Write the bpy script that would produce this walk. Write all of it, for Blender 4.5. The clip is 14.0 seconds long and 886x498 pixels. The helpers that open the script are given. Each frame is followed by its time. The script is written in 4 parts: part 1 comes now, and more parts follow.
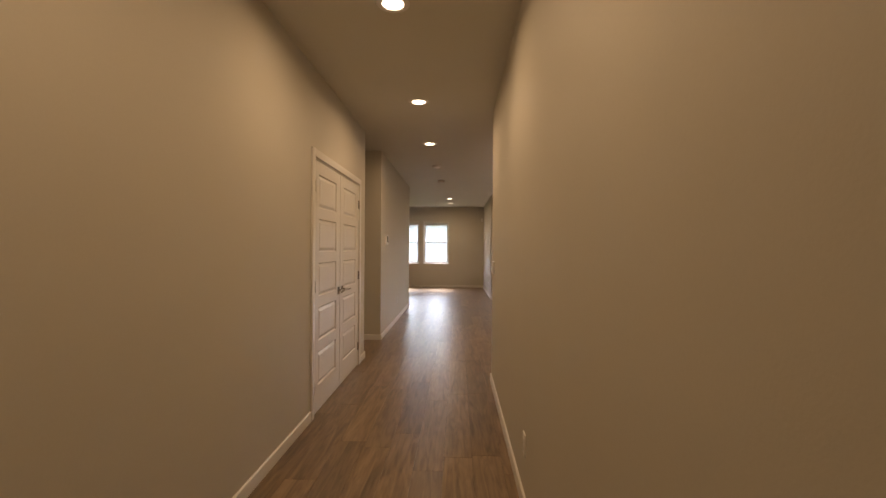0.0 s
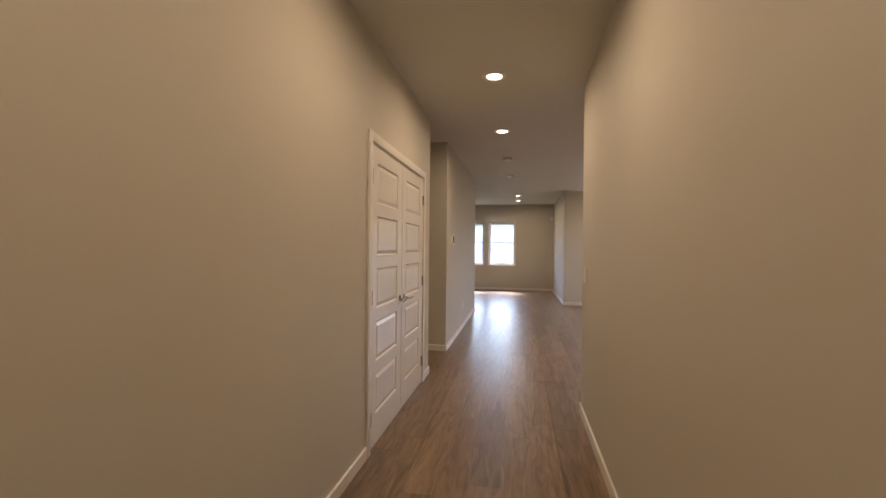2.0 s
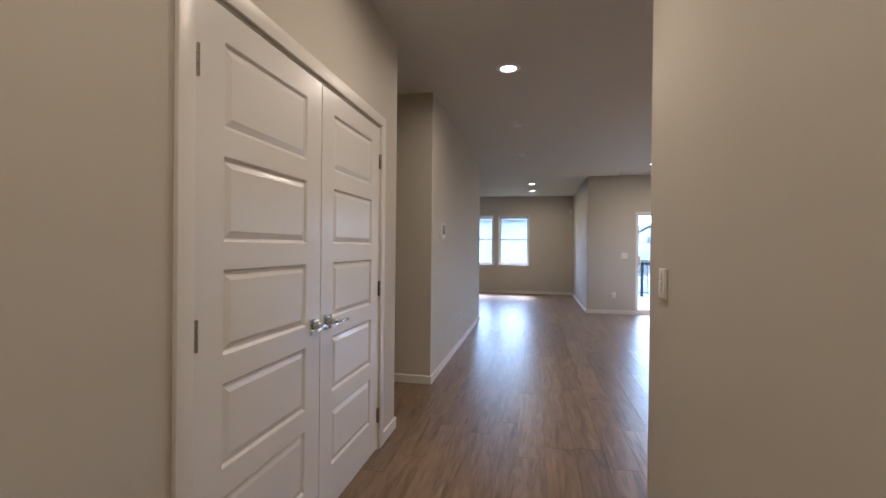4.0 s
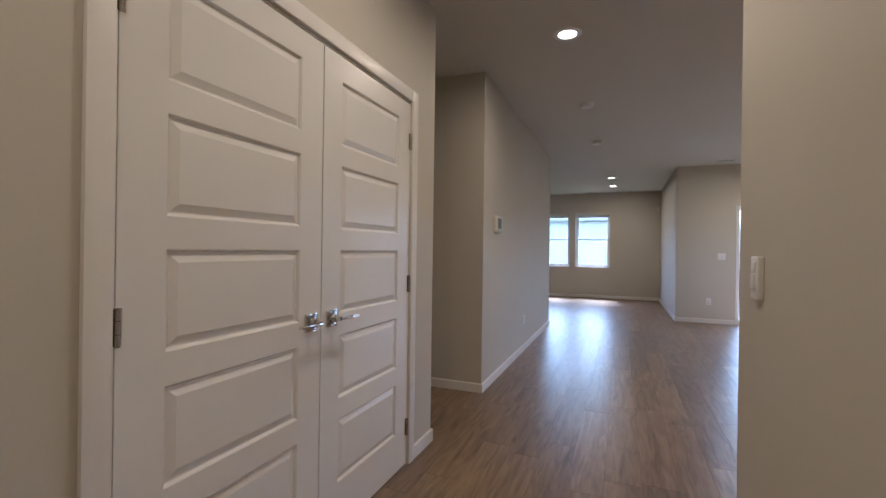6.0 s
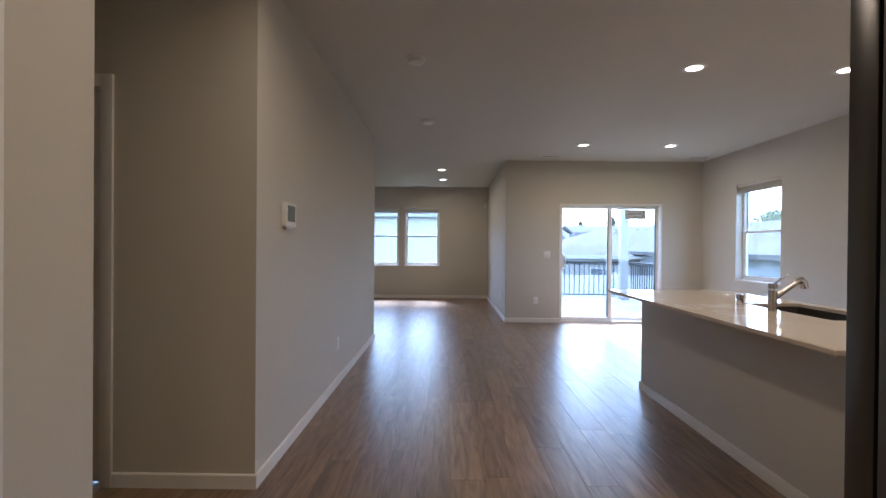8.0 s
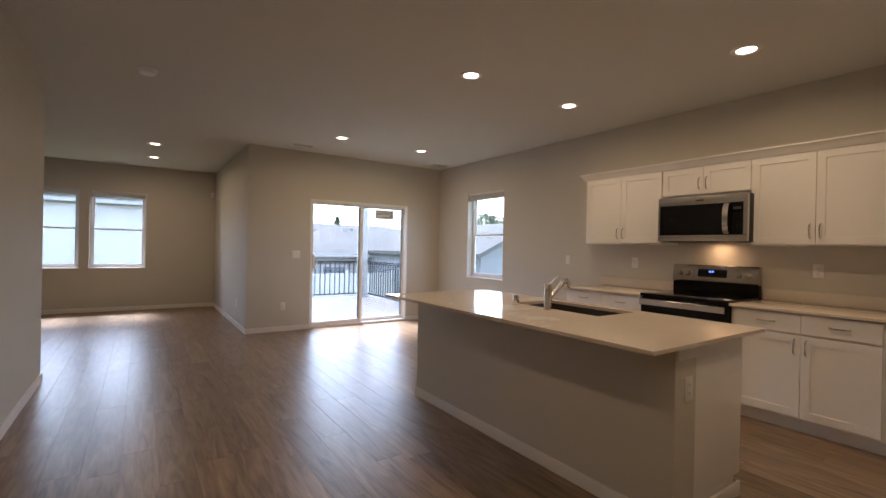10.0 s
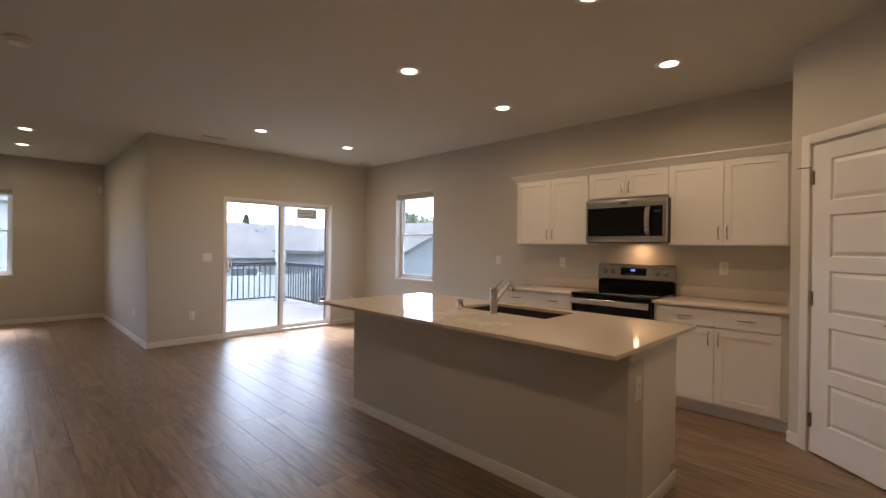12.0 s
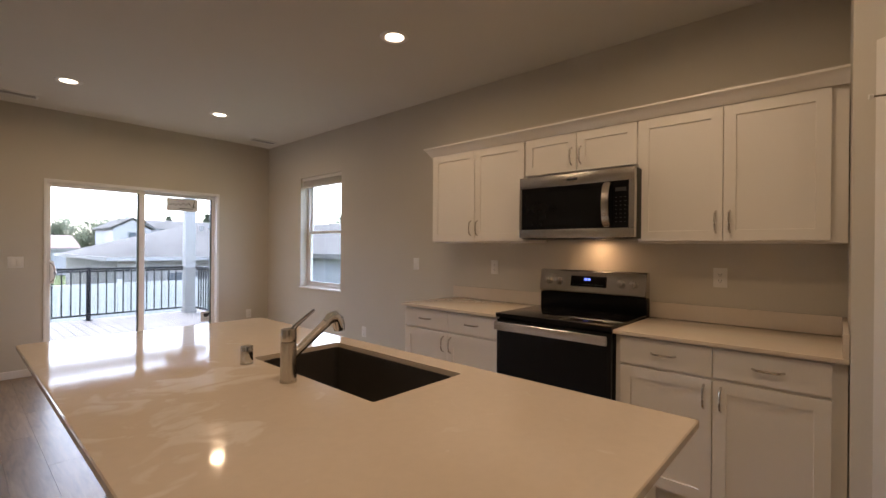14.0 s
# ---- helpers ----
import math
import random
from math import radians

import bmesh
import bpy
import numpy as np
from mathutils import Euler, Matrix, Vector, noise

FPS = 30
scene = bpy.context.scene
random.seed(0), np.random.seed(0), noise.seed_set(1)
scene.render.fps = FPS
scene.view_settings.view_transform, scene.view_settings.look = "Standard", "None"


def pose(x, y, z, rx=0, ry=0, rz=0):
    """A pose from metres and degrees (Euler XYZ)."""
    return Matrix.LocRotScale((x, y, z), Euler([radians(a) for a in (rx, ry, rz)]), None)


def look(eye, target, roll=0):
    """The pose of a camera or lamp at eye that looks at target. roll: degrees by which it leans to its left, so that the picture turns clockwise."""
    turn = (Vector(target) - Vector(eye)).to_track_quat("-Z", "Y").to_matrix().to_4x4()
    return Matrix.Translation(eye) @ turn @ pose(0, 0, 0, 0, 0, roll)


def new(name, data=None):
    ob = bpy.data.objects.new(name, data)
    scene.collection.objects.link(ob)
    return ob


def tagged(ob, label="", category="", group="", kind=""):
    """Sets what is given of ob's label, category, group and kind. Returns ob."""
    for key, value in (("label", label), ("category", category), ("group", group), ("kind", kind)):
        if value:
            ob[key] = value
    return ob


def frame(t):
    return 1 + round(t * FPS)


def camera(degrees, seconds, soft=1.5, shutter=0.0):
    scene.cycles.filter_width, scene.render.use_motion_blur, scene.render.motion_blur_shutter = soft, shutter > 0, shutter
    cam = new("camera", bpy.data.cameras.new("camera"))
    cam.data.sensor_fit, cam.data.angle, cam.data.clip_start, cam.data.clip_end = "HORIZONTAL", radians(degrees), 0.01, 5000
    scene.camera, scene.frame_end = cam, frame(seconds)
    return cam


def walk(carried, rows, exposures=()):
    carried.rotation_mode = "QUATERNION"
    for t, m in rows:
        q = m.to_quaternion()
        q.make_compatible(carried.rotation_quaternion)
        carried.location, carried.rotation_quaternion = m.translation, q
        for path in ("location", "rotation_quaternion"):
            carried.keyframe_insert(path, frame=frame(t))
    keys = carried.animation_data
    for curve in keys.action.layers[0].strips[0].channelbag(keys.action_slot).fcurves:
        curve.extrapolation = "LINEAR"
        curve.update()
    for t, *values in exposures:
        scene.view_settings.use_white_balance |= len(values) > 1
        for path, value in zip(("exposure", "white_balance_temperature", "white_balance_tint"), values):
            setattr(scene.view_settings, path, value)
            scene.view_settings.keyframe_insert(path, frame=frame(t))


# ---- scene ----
cam = camera(90.2, 14.0)
PATH = [
    (0, (0.142, -0.1, 1.341), (0.079, 1.899, 1.336), 0.4),
    (0.5, (0.13, -0.05, 1.317), (-0.162, 1.929, 1.326), 0.4),
    (1, (0.098, -0.009, 1.307), (-0.262, 1.958, 1.319), 0.5),
    (1.5, (0.058, 0.187, 1.337), (-0.304, 2.153, 1.338), 0.6),
    (2, (-0.021, 0.556, 1.364), (-0.361, 2.527, 1.355), 0.6),
    (4.5, (-0.019, 2.437, 1.271), (-0.478, 4.383, 1.263), 0.6),
    (5, (0.046, 2.504, 1.257), (-0.545, 4.415, 1.256), 0.5),
    (5.5, (0.092, 2.548, 1.24), (-0.596, 4.426, 1.241), 0.7),
    (6, (0.133, 2.649, 1.223), (-0.615, 4.504, 1.223), 0.8),
    (6.5, (0.087, 2.927, 1.251), (-0.68, 4.774, 1.244), 0.6),
    (7, (0.045, 3.308, 1.292), (-0.631, 5.19, 1.281), 0.5),
    (7.5, (0.031, 3.674, 1.266), (-0.417, 5.623, 1.258), 0.5),
    (8, (0.034, 3.975, 1.276), (0.018, 5.975, 1.265), 0.5),
    (8.5, (-0.038, 4.206, 1.294), (0.379, 6.162, 1.289), 0.7),
    (9, (-0.112, 4.404, 1.298), (0.633, 6.26, 1.292), 0.9),
    (11.5, (-0.287, 4.825, 1.311), (1.077, 6.288, 1.309), 0.9),
    (12, (-0.269, 4.873, 1.331), (1.145, 6.287, 1.325), 0.7),
    (12.5, (-0.13, 4.941, 1.36), (1.328, 6.31, 1.349), 0.8),
    (13, (0.341, 5.114, 1.392), (1.837, 6.44, 1.377), 0.6),
    (13.5, (0.851, 5.28, 1.345), (2.349, 6.605, 1.339), 0.6),
    (14, (1.304, 5.379, 1.331), (2.794, 6.713, 1.329), 0.5),
]
EXPOSURES = [(0.0, 4.46, 6650, 18), (1.0, 4.53, 6450, 18), (2.0, 4.74, 5650, 16), (5.0, 4.60, 4700, 14), (7.5, 4.48, 4700, 13), (9.0, 4.30, 5250, 15),
             (11.5, 4.00, 5950, 17), (12.5, 4.15, 5750, 17), (14.0, 3.97, 5950, 18)]
walk(cam, [(t, look(eye, target, roll)) for t, eye, target, roll in PATH], EXPOSURES)

# ---- world, sun, lamps ----
world = bpy.data.worlds.new("world")
scene.world = world
world.use_nodes = True
wn = world.node_tree
sky = wn.nodes.new("ShaderNodeTexSky")
sky.sky_type, sky.sun_disc = "NISHITA", False
sky.sun_elevation, sky.sun_rotation = radians(54), radians(-8)
sky.dust_density, sky.ozone_density = 1.0, 1.0
SKY = 0.15
wn.nodes["Background"].inputs[1].default_value = SKY
veil = wn.nodes.new("ShaderNodeHueSaturation")
veil.inputs["Saturation"].default_value = 0.60
wn.links.new(sky.outputs[0], veil.inputs["Color"])
wn.links.new(veil.outputs[0], wn.nodes["Background"].inputs[0])
sun_data = bpy.data.lights.new("sun", "SUN")
sun_data.energy, sun_data.angle, sun_data.color = 0.7, radians(16), (1.0, 0.95, 0.88)
sun = new("sun", sun_data)
sun.matrix_world = look((0, 0, 30), (1.7, -11.8, 30 - 16.4))

CEIL = 2.743
LAMP_W, LAMP_COLOR = 0.35, (1.0, 0.685, 0.365)


# ---- materials ----
def material(name, color, rough=0.5, metal=0.0, spec=0.5, vary=0.0, vary_scale=3.0, fine=0.0, fine_scale=60.0,
             bump=0.0, bump_scale=200.0, rough_vary=0.0, coat=0.0, per_object=0.0, stretch=(1, 1, 1)):
    """A surface with broad and fine variation of colour, fine relief and uneven gloss."""
    m = bpy.data.materials.new(name)
    m.use_nodes = True
    n, l = m.node_tree.nodes, m.node_tree.links
    b = n["Principled BSDF"]
    b.inputs["Base Color"].default_value = (*color, 1)
    b.inputs["Roughness"].default_value, b.inputs["Metallic"].default_value = rough, metal
    b.inputs["Specular IOR Level"].default_value = spec
    b.inputs["Coat Weight"].default_value = coat
    tc = n.new("ShaderNodeTexCoord")
    mp = n.new("ShaderNodeMapping")
    mp.inputs["Scale"].default_value = stretch
    l.new(tc.outputs["Object"], mp.inputs["Vector"])

    def noise_tex(scale, detail=4.0):
        t = n.new("ShaderNodeTexNoise")
        t.inputs["Scale"].default_value, t.inputs["Detail"].default_value = scale, detail
        l.new(mp.outputs[0], t.inputs["Vector"])
        return t

    factor = None
    for amount, scale in ((vary, vary_scale), (fine, fine_scale)):
        if amount:
            t = noise_tex(scale)
            r = n.new("ShaderNodeMapRange")
            r.inputs["From Min"].default_value, r.inputs["From Max"].default_value = 0.25, 0.75
            r.inputs["To Min"].default_value, r.inputs["To Max"].default_value = 1 - amount, 1 + amount
            l.new(t.outputs["Fac"], r.inputs["Value"])
            if factor is None:
                factor = r.outputs[0]
            else:
                k = n.new("ShaderNodeMath")
                k.operation = "MULTIPLY"
                l.new(factor, k.inputs[0]), l.new(r.outputs[0], k.inputs[1])
                factor = k.outputs[0]
    if per_object:
        o = n.new("ShaderNodeObjectInfo")
        r = n.new("ShaderNodeMapRange")
        r.inputs["To Min"].default_value, r.inputs["To Max"].default_value = 1 - per_object, 1 + per_object
        l.new(o.outputs["Random"], r.inputs["Value"])
        if factor is None:
            factor = r.outputs[0]
        else:
            k = n.new("ShaderNodeMath")
            k.operation = "MULTIPLY"
            l.new(factor, k.inputs[0]), l.new(r.outputs[0], k.inputs[1])
            factor = k.outputs[0]
    if factor is not None:
        mix = n.new("ShaderNodeVectorMath")
        mix.operation = "SCALE"
        mix.inputs[0].default_value = color
        l.new(factor, mix.inputs["Scale"])
        l.new(mix.outputs[0], b.inputs["Base Color"])
    if rough_vary:
        t = noise_tex(vary_scale * 2.3)
        r = n.new("ShaderNodeMapRange")
        r.inputs["From Min"].default_value, r.inputs["From Max"].default_value = 0.3, 0.7
        r.inputs["To Min"].default_value, r.inputs["To Max"].default_value = rough - rough_vary, rough + rough_vary
        l.new(t.outputs["Fac"], r.inputs["Value"])
        l.new(r.outputs[0], b.inputs["Roughness"])
    if bump:
        t = noise_tex(bump_scale, 2.0)
        u = n.new("ShaderNodeBump")
        u.inputs["Strength"].default_value, u.inputs["Distance"].default_value = 1.0, bump
        l.new(t.outputs["Fac"], u.inputs["Height"])
        l.new(u.outputs[0], b.inputs["Normal"])
    return m


def wood_floor_material():
    m = bpy.data.materials.new("vinyl_plank")
    m.use_nodes = True
    n, l = m.node_tree.nodes, m.node_tree.links
    b = n["Principled BSDF"]
    tc, info = n.new("ShaderNodeTexCoord"), n.new("ShaderNodeObjectInfo")
    geo = n.new("ShaderNodeNewGeometry")
    seed = n.new("ShaderNodeMath")
    l.new(info.outputs["Random"], seed.inputs[0]), l.new(geo.outputs["Random Per Island"], seed.inputs[1])
    shift = n.new("ShaderNodeCombineXYZ")
    big = n.new("ShaderNodeMath")
    big.operation = "MULTIPLY"
    big.inputs[1].default_value = 57.0
    l.new(seed.outputs[0], big.inputs[0])
    for k in range(3):
        l.new(big.outputs[0], shift.inputs[k])
    add = n.new("ShaderNodeVectorMath")
    l.new(tc.outputs["Object"], add.inputs[0]), l.new(shift.outputs[0], add.inputs[1])
    mp = n.new("ShaderNodeMapping")
    mp.inputs["Scale"].default_value = (8.0, 1.0, 1.0)
    l.new(add.outputs[0], mp.inputs["Vector"])
    grain = n.new("ShaderNodeTexNoise")
    grain.inputs["Scale"].default_value, grain.inputs["Detail"].default_value = 2.2, 7.0
    grain.inputs["Distortion"].default_value = 1.3
    l.new(mp.outputs[0], grain.inputs["Vector"])
    mp2 = n.new("ShaderNodeMapping")
    mp2.inputs["Scale"].default_value = (34.0, 2.6, 1.0)
    l.new(add.outputs[0], mp2.inputs["Vector"])
    fine = n.new("ShaderNodeTexNoise")
    fine.inputs["Scale"].default_value, fine.inputs["Detail"].default_value = 2.0, 4.0
    l.new(mp2.outputs[0], fine.inputs["Vector"])
    ramp = n.new("ShaderNodeValToRGB")
    e = ramp.color_ramp.elements
    e[0].position, e[0].color = 0.26, (0.112, 0.076, 0.047, 1)
    e[1].position, e[1].color = 0.74, (0.310, 0.216, 0.132, 1)
    mid = ramp.color_ramp.elements.new(0.48)
    mid.color = (0.216, 0.147, 0.089, 1)
    l.new(grain.outputs["Fac"], ramp.inputs[0])
    r = n.new("ShaderNodeMapRange")
    r.inputs["From Min"].default_value, r.inputs["From Max"].default_value = 0.3, 0.7
    r.inputs["To Min"].default_value, r.inputs["To Max"].default_value = 0.86, 1.13
    l.new(fine.outputs["Fac"], r.inputs["Value"])
    tone = n.new("ShaderNodeMapRange")
    frac = n.new("ShaderNodeMath")
    frac.operation = "FRACT"
    l.new(seed.outputs[0], frac.inputs[0])
    tone.inputs["To Min"].default_value, tone.inputs["To Max"].default_value = 0.82, 1.16
    l.new(frac.outputs[0], tone.inputs["Value"])
    k = n.new("ShaderNodeMath")
    k.operation = "MULTIPLY"
    l.new(r.outputs[0], k.inputs[0]), l.new(tone.outputs[0], k.inputs[1])
    mul = n.new("ShaderNodeVectorMath")
    mul.operation = "SCALE"
    l.new(ramp.outputs[0], mul.inputs[0]), l.new(k.outputs[0], mul.inputs["Scale"])
    l.new(mul.outputs[0], b.inputs["Base Color"])
    rr = n.new("ShaderNodeMapRange")
    rr.inputs["From Min"].default_value, rr.inputs["From Max"].default_value = 0.3, 0.7
    rr.inputs["To Min"].default_value, rr.inputs["To Max"].default_value = 0.325, 0.37
    l.new(grain.outputs["Fac"], rr.inputs["Value"])
    l.new(rr.outputs[0], b.inputs["Roughness"])
    u = n.new("ShaderNodeBump")
    u.inputs["Strength"].default_value, u.inputs["Distance"].default_value = 0.35, 0.0003
    l.new(fine.outputs["Fac"], u.inputs["Height"])
    l.new(u.outputs[0], b.inputs["Normal"])
    return m


def glass_material(name, tint=(1, 1, 1)):
    m = bpy.data.materials.new(name)
    m.use_nodes = True
    n, l = m.node_tree.nodes, m.node_tree.links
    n.remove(n["Principled BSDF"])
    edge, clear, gloss, mix = (n.new("ShaderNodeLayerWeight"), n.new("ShaderNodeBsdfTransparent"),
                               n.new("ShaderNodeBsdfGlossy"), n.new("ShaderNodeMixShader"))
    edge.inputs["Blend"].default_value = 0.5
    power, scale = n.new("ShaderNodeMath"), n.new("ShaderNodeMath")
    power.operation, scale.operation = "POWER", "MULTIPLY_ADD"
    power.inputs[1].default_value, scale.inputs[1].default_value, scale.inputs[2].default_value = 5.0, 0.85, 0.03
    clear.inputs[0].default_value = (*tint, 1)
    gloss.inputs["Roughness"].default_value = 0.0
    l.new(edge.outputs["Facing"], power.inputs[0]), l.new(power.outputs[0], scale.inputs[0])
    l.new(scale.outputs[0], mix.inputs[0]), l.new(clear.outputs[0], mix.inputs[1]), l.new(gloss.outputs[0], mix.inputs[2])
    l.new(mix.outputs[0], n["Material Output"].inputs["Surface"])
    return m


def emitter(name, color, strength):
    m = bpy.data.materials.new(name)
    m.use_nodes = True
    b = m.node_tree.nodes["Principled BSDF"]
    b.inputs["Base Color"].default_value = (0.8, 0.8, 0.8, 1)
    b.inputs["Emission Color"].default_value = (*color, 1)
    b.inputs["Emission Strength"].default_value = strength
    return m


PAINT = material("wall_paint", (0.577, 0.543, 0.470), 0.62, spec=0.35, vary=0.02, vary_scale=1.2, fine=0.012, fine_scale=90, bump=0.0002, bump_scale=160)
CEIL_PAINT = material("ceiling_paint", (0.650, 0.632, 0.572), 0.8, spec=0.2, vary=0.02, vary_scale=1.0, bump=0.0012, bump_scale=90)
TRIM = material("white_trim_paint", (0.78, 0.755, 0.715), 0.34, vary=0.012, vary_scale=4, fine=0.01, bump=0.0002, bump_scale=160)
DOOR_PAINT = material("white_door_paint", (0.80, 0.785, 0.76), 0.27, vary=0.008, vary_scale=3, bump=0.0001, bump_scale=160)
CAB = material("white_cabinet_paint", (0.80, 0.77, 0.72), 0.36, vary=0.012, vary_scale=4, bump=0.00012, bump_scale=220, rough_vary=0.04)
VINYL = material("white_vinyl", (0.80, 0.80, 0.79), 0.4, vary=0.015, vary_scale=5)
PLASTIC = material("white_plastic", (0.78, 0.77, 0.74), 0.35, vary=0.01, vary_scale=20)
DARK = material("dark_slot", (0.02, 0.02, 0.02), 0.6)
QUARTZ = material("cream_quartz", (0.70, 0.62, 0.52), 0.1, spec=0.4, vary=0.035, vary_scale=2.6, fine=0.02, fine_scale=45, rough_vary=0.035)
def stained_quartz():
    """The island's stone: polished, with dried water marks that are paler and duller."""
    m = material("stained_quartz", (0.64, 0.555, 0.46), 0.1, spec=0.34, vary=0.03, vary_scale=2.6, fine=0.02, fine_scale=45)
    n, l = m.node_tree.nodes, m.node_tree.links
    b = n["Principled BSDF"]
    tc = n.new("ShaderNodeTexCoord")
    spot = n.new("ShaderNodeVectorMath")
    spot.operation = "DISTANCE"
    spot.inputs[1].default_value = (1.62, 6.70, 0.9)
    l.new(tc.outputs["Object"], spot.inputs[0])
    near = n.new("ShaderNodeMapRange")
    near.inputs["From Min"].default_value, near.inputs["From Max"].default_value = 0.15, 0.75
    near.inputs["To Min"].default_value, near.inputs["To Max"].default_value = 0.0, 0.16
    l.new(spot.outputs["Value"], near.inputs["Value"])
    t = n.new("ShaderNodeTexNoise")
    t.inputs["Scale"].default_value, t.inputs["Detail"].default_value, t.inputs["Distortion"].default_value = 6.5, 8.0, 1.6
    l.new(tc.outputs["Object"], t.inputs["Vector"])
    sub = n.new("ShaderNodeMath")
    sub.operation = "SUBTRACT"
    l.new(t.outputs["Fac"], sub.inputs[0]), l.new(near.outputs[0], sub.inputs[1])
    mask = n.new("ShaderNodeMapRange")
    mask.inputs["From Min"].default_value, mask.inputs["From Max"].default_value = 0.50, 0.60
    l.new(sub.outputs[0], mask.inputs["Value"])
    soft = n.new("ShaderNodeMath")
    soft.operation = "MULTIPLY"
    soft.inputs[1].default_value = 0.42
    l.new(mask.outputs[0], soft.inputs[0])
    old = b.inputs["Base Color"].links[0].from_socket
    mix = n.new("ShaderNodeMix")
    mix.data_type = "RGBA"
    l.new(soft.outputs[0], mix.inputs[0]), l.new(old, mix.inputs[6])
    mix.inputs[7].default_value = (0.80, 0.78, 0.75, 1)
    l.new(mix.outputs[2], b.inputs["Base Color"])
    rr = n.new("ShaderNodeMapRange")
    rr.inputs["To Min"].default_value, rr.inputs["To Max"].default_value = 0.07, 0.15
    l.new(mask.outputs[0], rr.inputs["Value"])
    l.new(rr.outputs[0], b.inputs["Roughness"])
    return m


ISLAND_QUARTZ = stained_quartz()
STEEL = material("brushed_steel", (0.60, 0.57, 0.53), 0.25, 1.0, vary=0.03, vary_scale=3, fine=0.03, fine_scale=30, bump=0.0001, bump_scale=260, stretch=(1, 0.05, 1))
NICKEL = material("satin_nickel", (0.56, 0.53, 0.49), 0.25, 1.0, vary=0.03, vary_scale=20)
HINGE = material("hinge_nickel", (0.48, 0.45, 0.41), 0.22, 1.0, vary=0.05, vary_scale=20)
CHROME = material("chrome", (0.60, 0.60, 0.60), 0.08, 1.0, vary=0.02, vary_scale=15)
BLACK_GLASS = material("black_glass", (0.006, 0.006, 0.007), 0.06, spec=0.18, rough_vary=0.02)
BLACK = material("black_enamel", (0.007, 0.007, 0.008), 0.22, spec=0.25, vary=0.05, vary_scale=8)
SINK = material("dark_composite_sink", (0.030, 0.025, 0.021), 0.55, vary=0.08, vary_scale=6, fine=0.2, fine_scale=220)
FRIDGE_SIDE = material("dark_grey_appliance_paint", (0.06, 0.058, 0.056), 0.45, vary=0.03, bump=0.0003, bump_scale=300)
FRIDGE_STEEL = material("dark_stainless", (0.13, 0.126, 0.122), 0.30, 1.0, vary=0.03, vary_scale=3, stretch=(1, 0.05, 1))
PLANK = wood_floor_material()
GLASS = glass_material("clear_glass", (0.72, 0.72, 0.705))
LENS = emitter("lamp_lens", (1.0, 0.80, 0.55), 0.65)
BLUE_LED = emitter("blue_digits", (0.05, 0.16, 1.0), 0.15)
BLIND = material("white_blind", (0.66, 0.62, 0.56), 0.5, vary=0.02)
PANE_EDGE = material("grey_green_pane_edge", (0.115, 0.15, 0.145), 0.5, vary=0.05, vary_scale=6)
KEY_PRINT = material("faint_key_print", (0.035, 0.035, 0.037), 0.4, vary=0.05)
SCREEN = material("grey_lcd", (0.16, 0.18, 0.16), 0.2, vary=0.05, vary_scale=30)


# ---- building blocks ----
def box(bm, x0, x1, y0, y1, z0, z1, bevel=0.0, segments=2):
    v = bmesh.ops.create_cube(bm, size=1.0)["verts"]
    for p in v:
        p.co = ((x0 + x1) / 2 + p.co.x * (x1 - x0), (y0 + y1) / 2 + p.co.y * (y1 - y0), (z0 + z1) / 2 + p.co.z * (z1 - z0))
    if bevel:
        edges = list({e for p in v for e in p.link_edges})
        bmesh.ops.bevel(bm, geom=edges, offset=bevel, segments=segments, affect="EDGES", profile=0.6)
    return bm


def boxm(*a, **k):
    return box(bmesh.new(), *a, **k)


def cyl(bm, p, axis, r, length, seg=24, r2=None, bevel=0.0):
    """A cylinder or cone from p along axis."""
    axis = Vector(axis).normalized()
    m = Matrix.Translation(Vector(p) + axis * length / 2) @ axis.to_track_quat("Z", "Y").to_matrix().to_4x4()
    v = bmesh.ops.create_cone(bm, cap_ends=True, segments=seg, radius1=r, radius2=r if r2 is None else r2, depth=length, matrix=m)["verts"]
    if bevel:
        rims = list({e for q in v for e in q.link_edges if all(len(f.verts) > 4 for f in e.link_faces) is False and any(len(f.verts) > 4 for f in e.link_faces)})
        bmesh.ops.bevel(bm, geom=rims, offset=bevel, segments=2, affect="EDGES", profile=0.6)
    return bm


def tube(bm, points, r, seg=12):
    """A round bar through points."""
    pts = [Vector(p) for p in points]
    rings = []
    up = Vector((0, 0, 1))
    for i, p in enumerate(pts):
        d = (pts[min(i + 1, len(pts) - 1)] - pts[max(i - 1, 0)]).normalized()
        a = d.cross(up)
        a = a.normalized() if a.length > 1e-3 else Vector((1, 0, 0))
        b = d.cross(a)
        rr = r[i] if isinstance(r, (list, tuple)) else r
        rings.append([bm.verts.new(p + rr * (a * math.cos(2 * math.pi * k / seg) + b * math.sin(2 * math.pi * k / seg))) for k in range(seg)])
    for q, s in zip(rings, rings[1:]):
        for k in range(seg):
            bm.faces.new((q[k], q[(k + 1) % seg], s[(k + 1) % seg], s[k]))
    bm.faces.new(rings[0][::-1]), bm.faces.new(rings[-1])
    return bm


def mesh_of(name, bm, mat, smooth=True):
    bmesh.ops.recalc_face_normals(bm, faces=bm.faces)
    me = bpy.data.meshes.new(name)
    bm.to_mesh(me)
    bm.free()
    me.materials.append(mat)
    if smooth:
        me.polygons.foreach_set("use_smooth", [True] * len(me.polygons))
        me.set_sharp_from_angle(angle=radians(32))
    return me


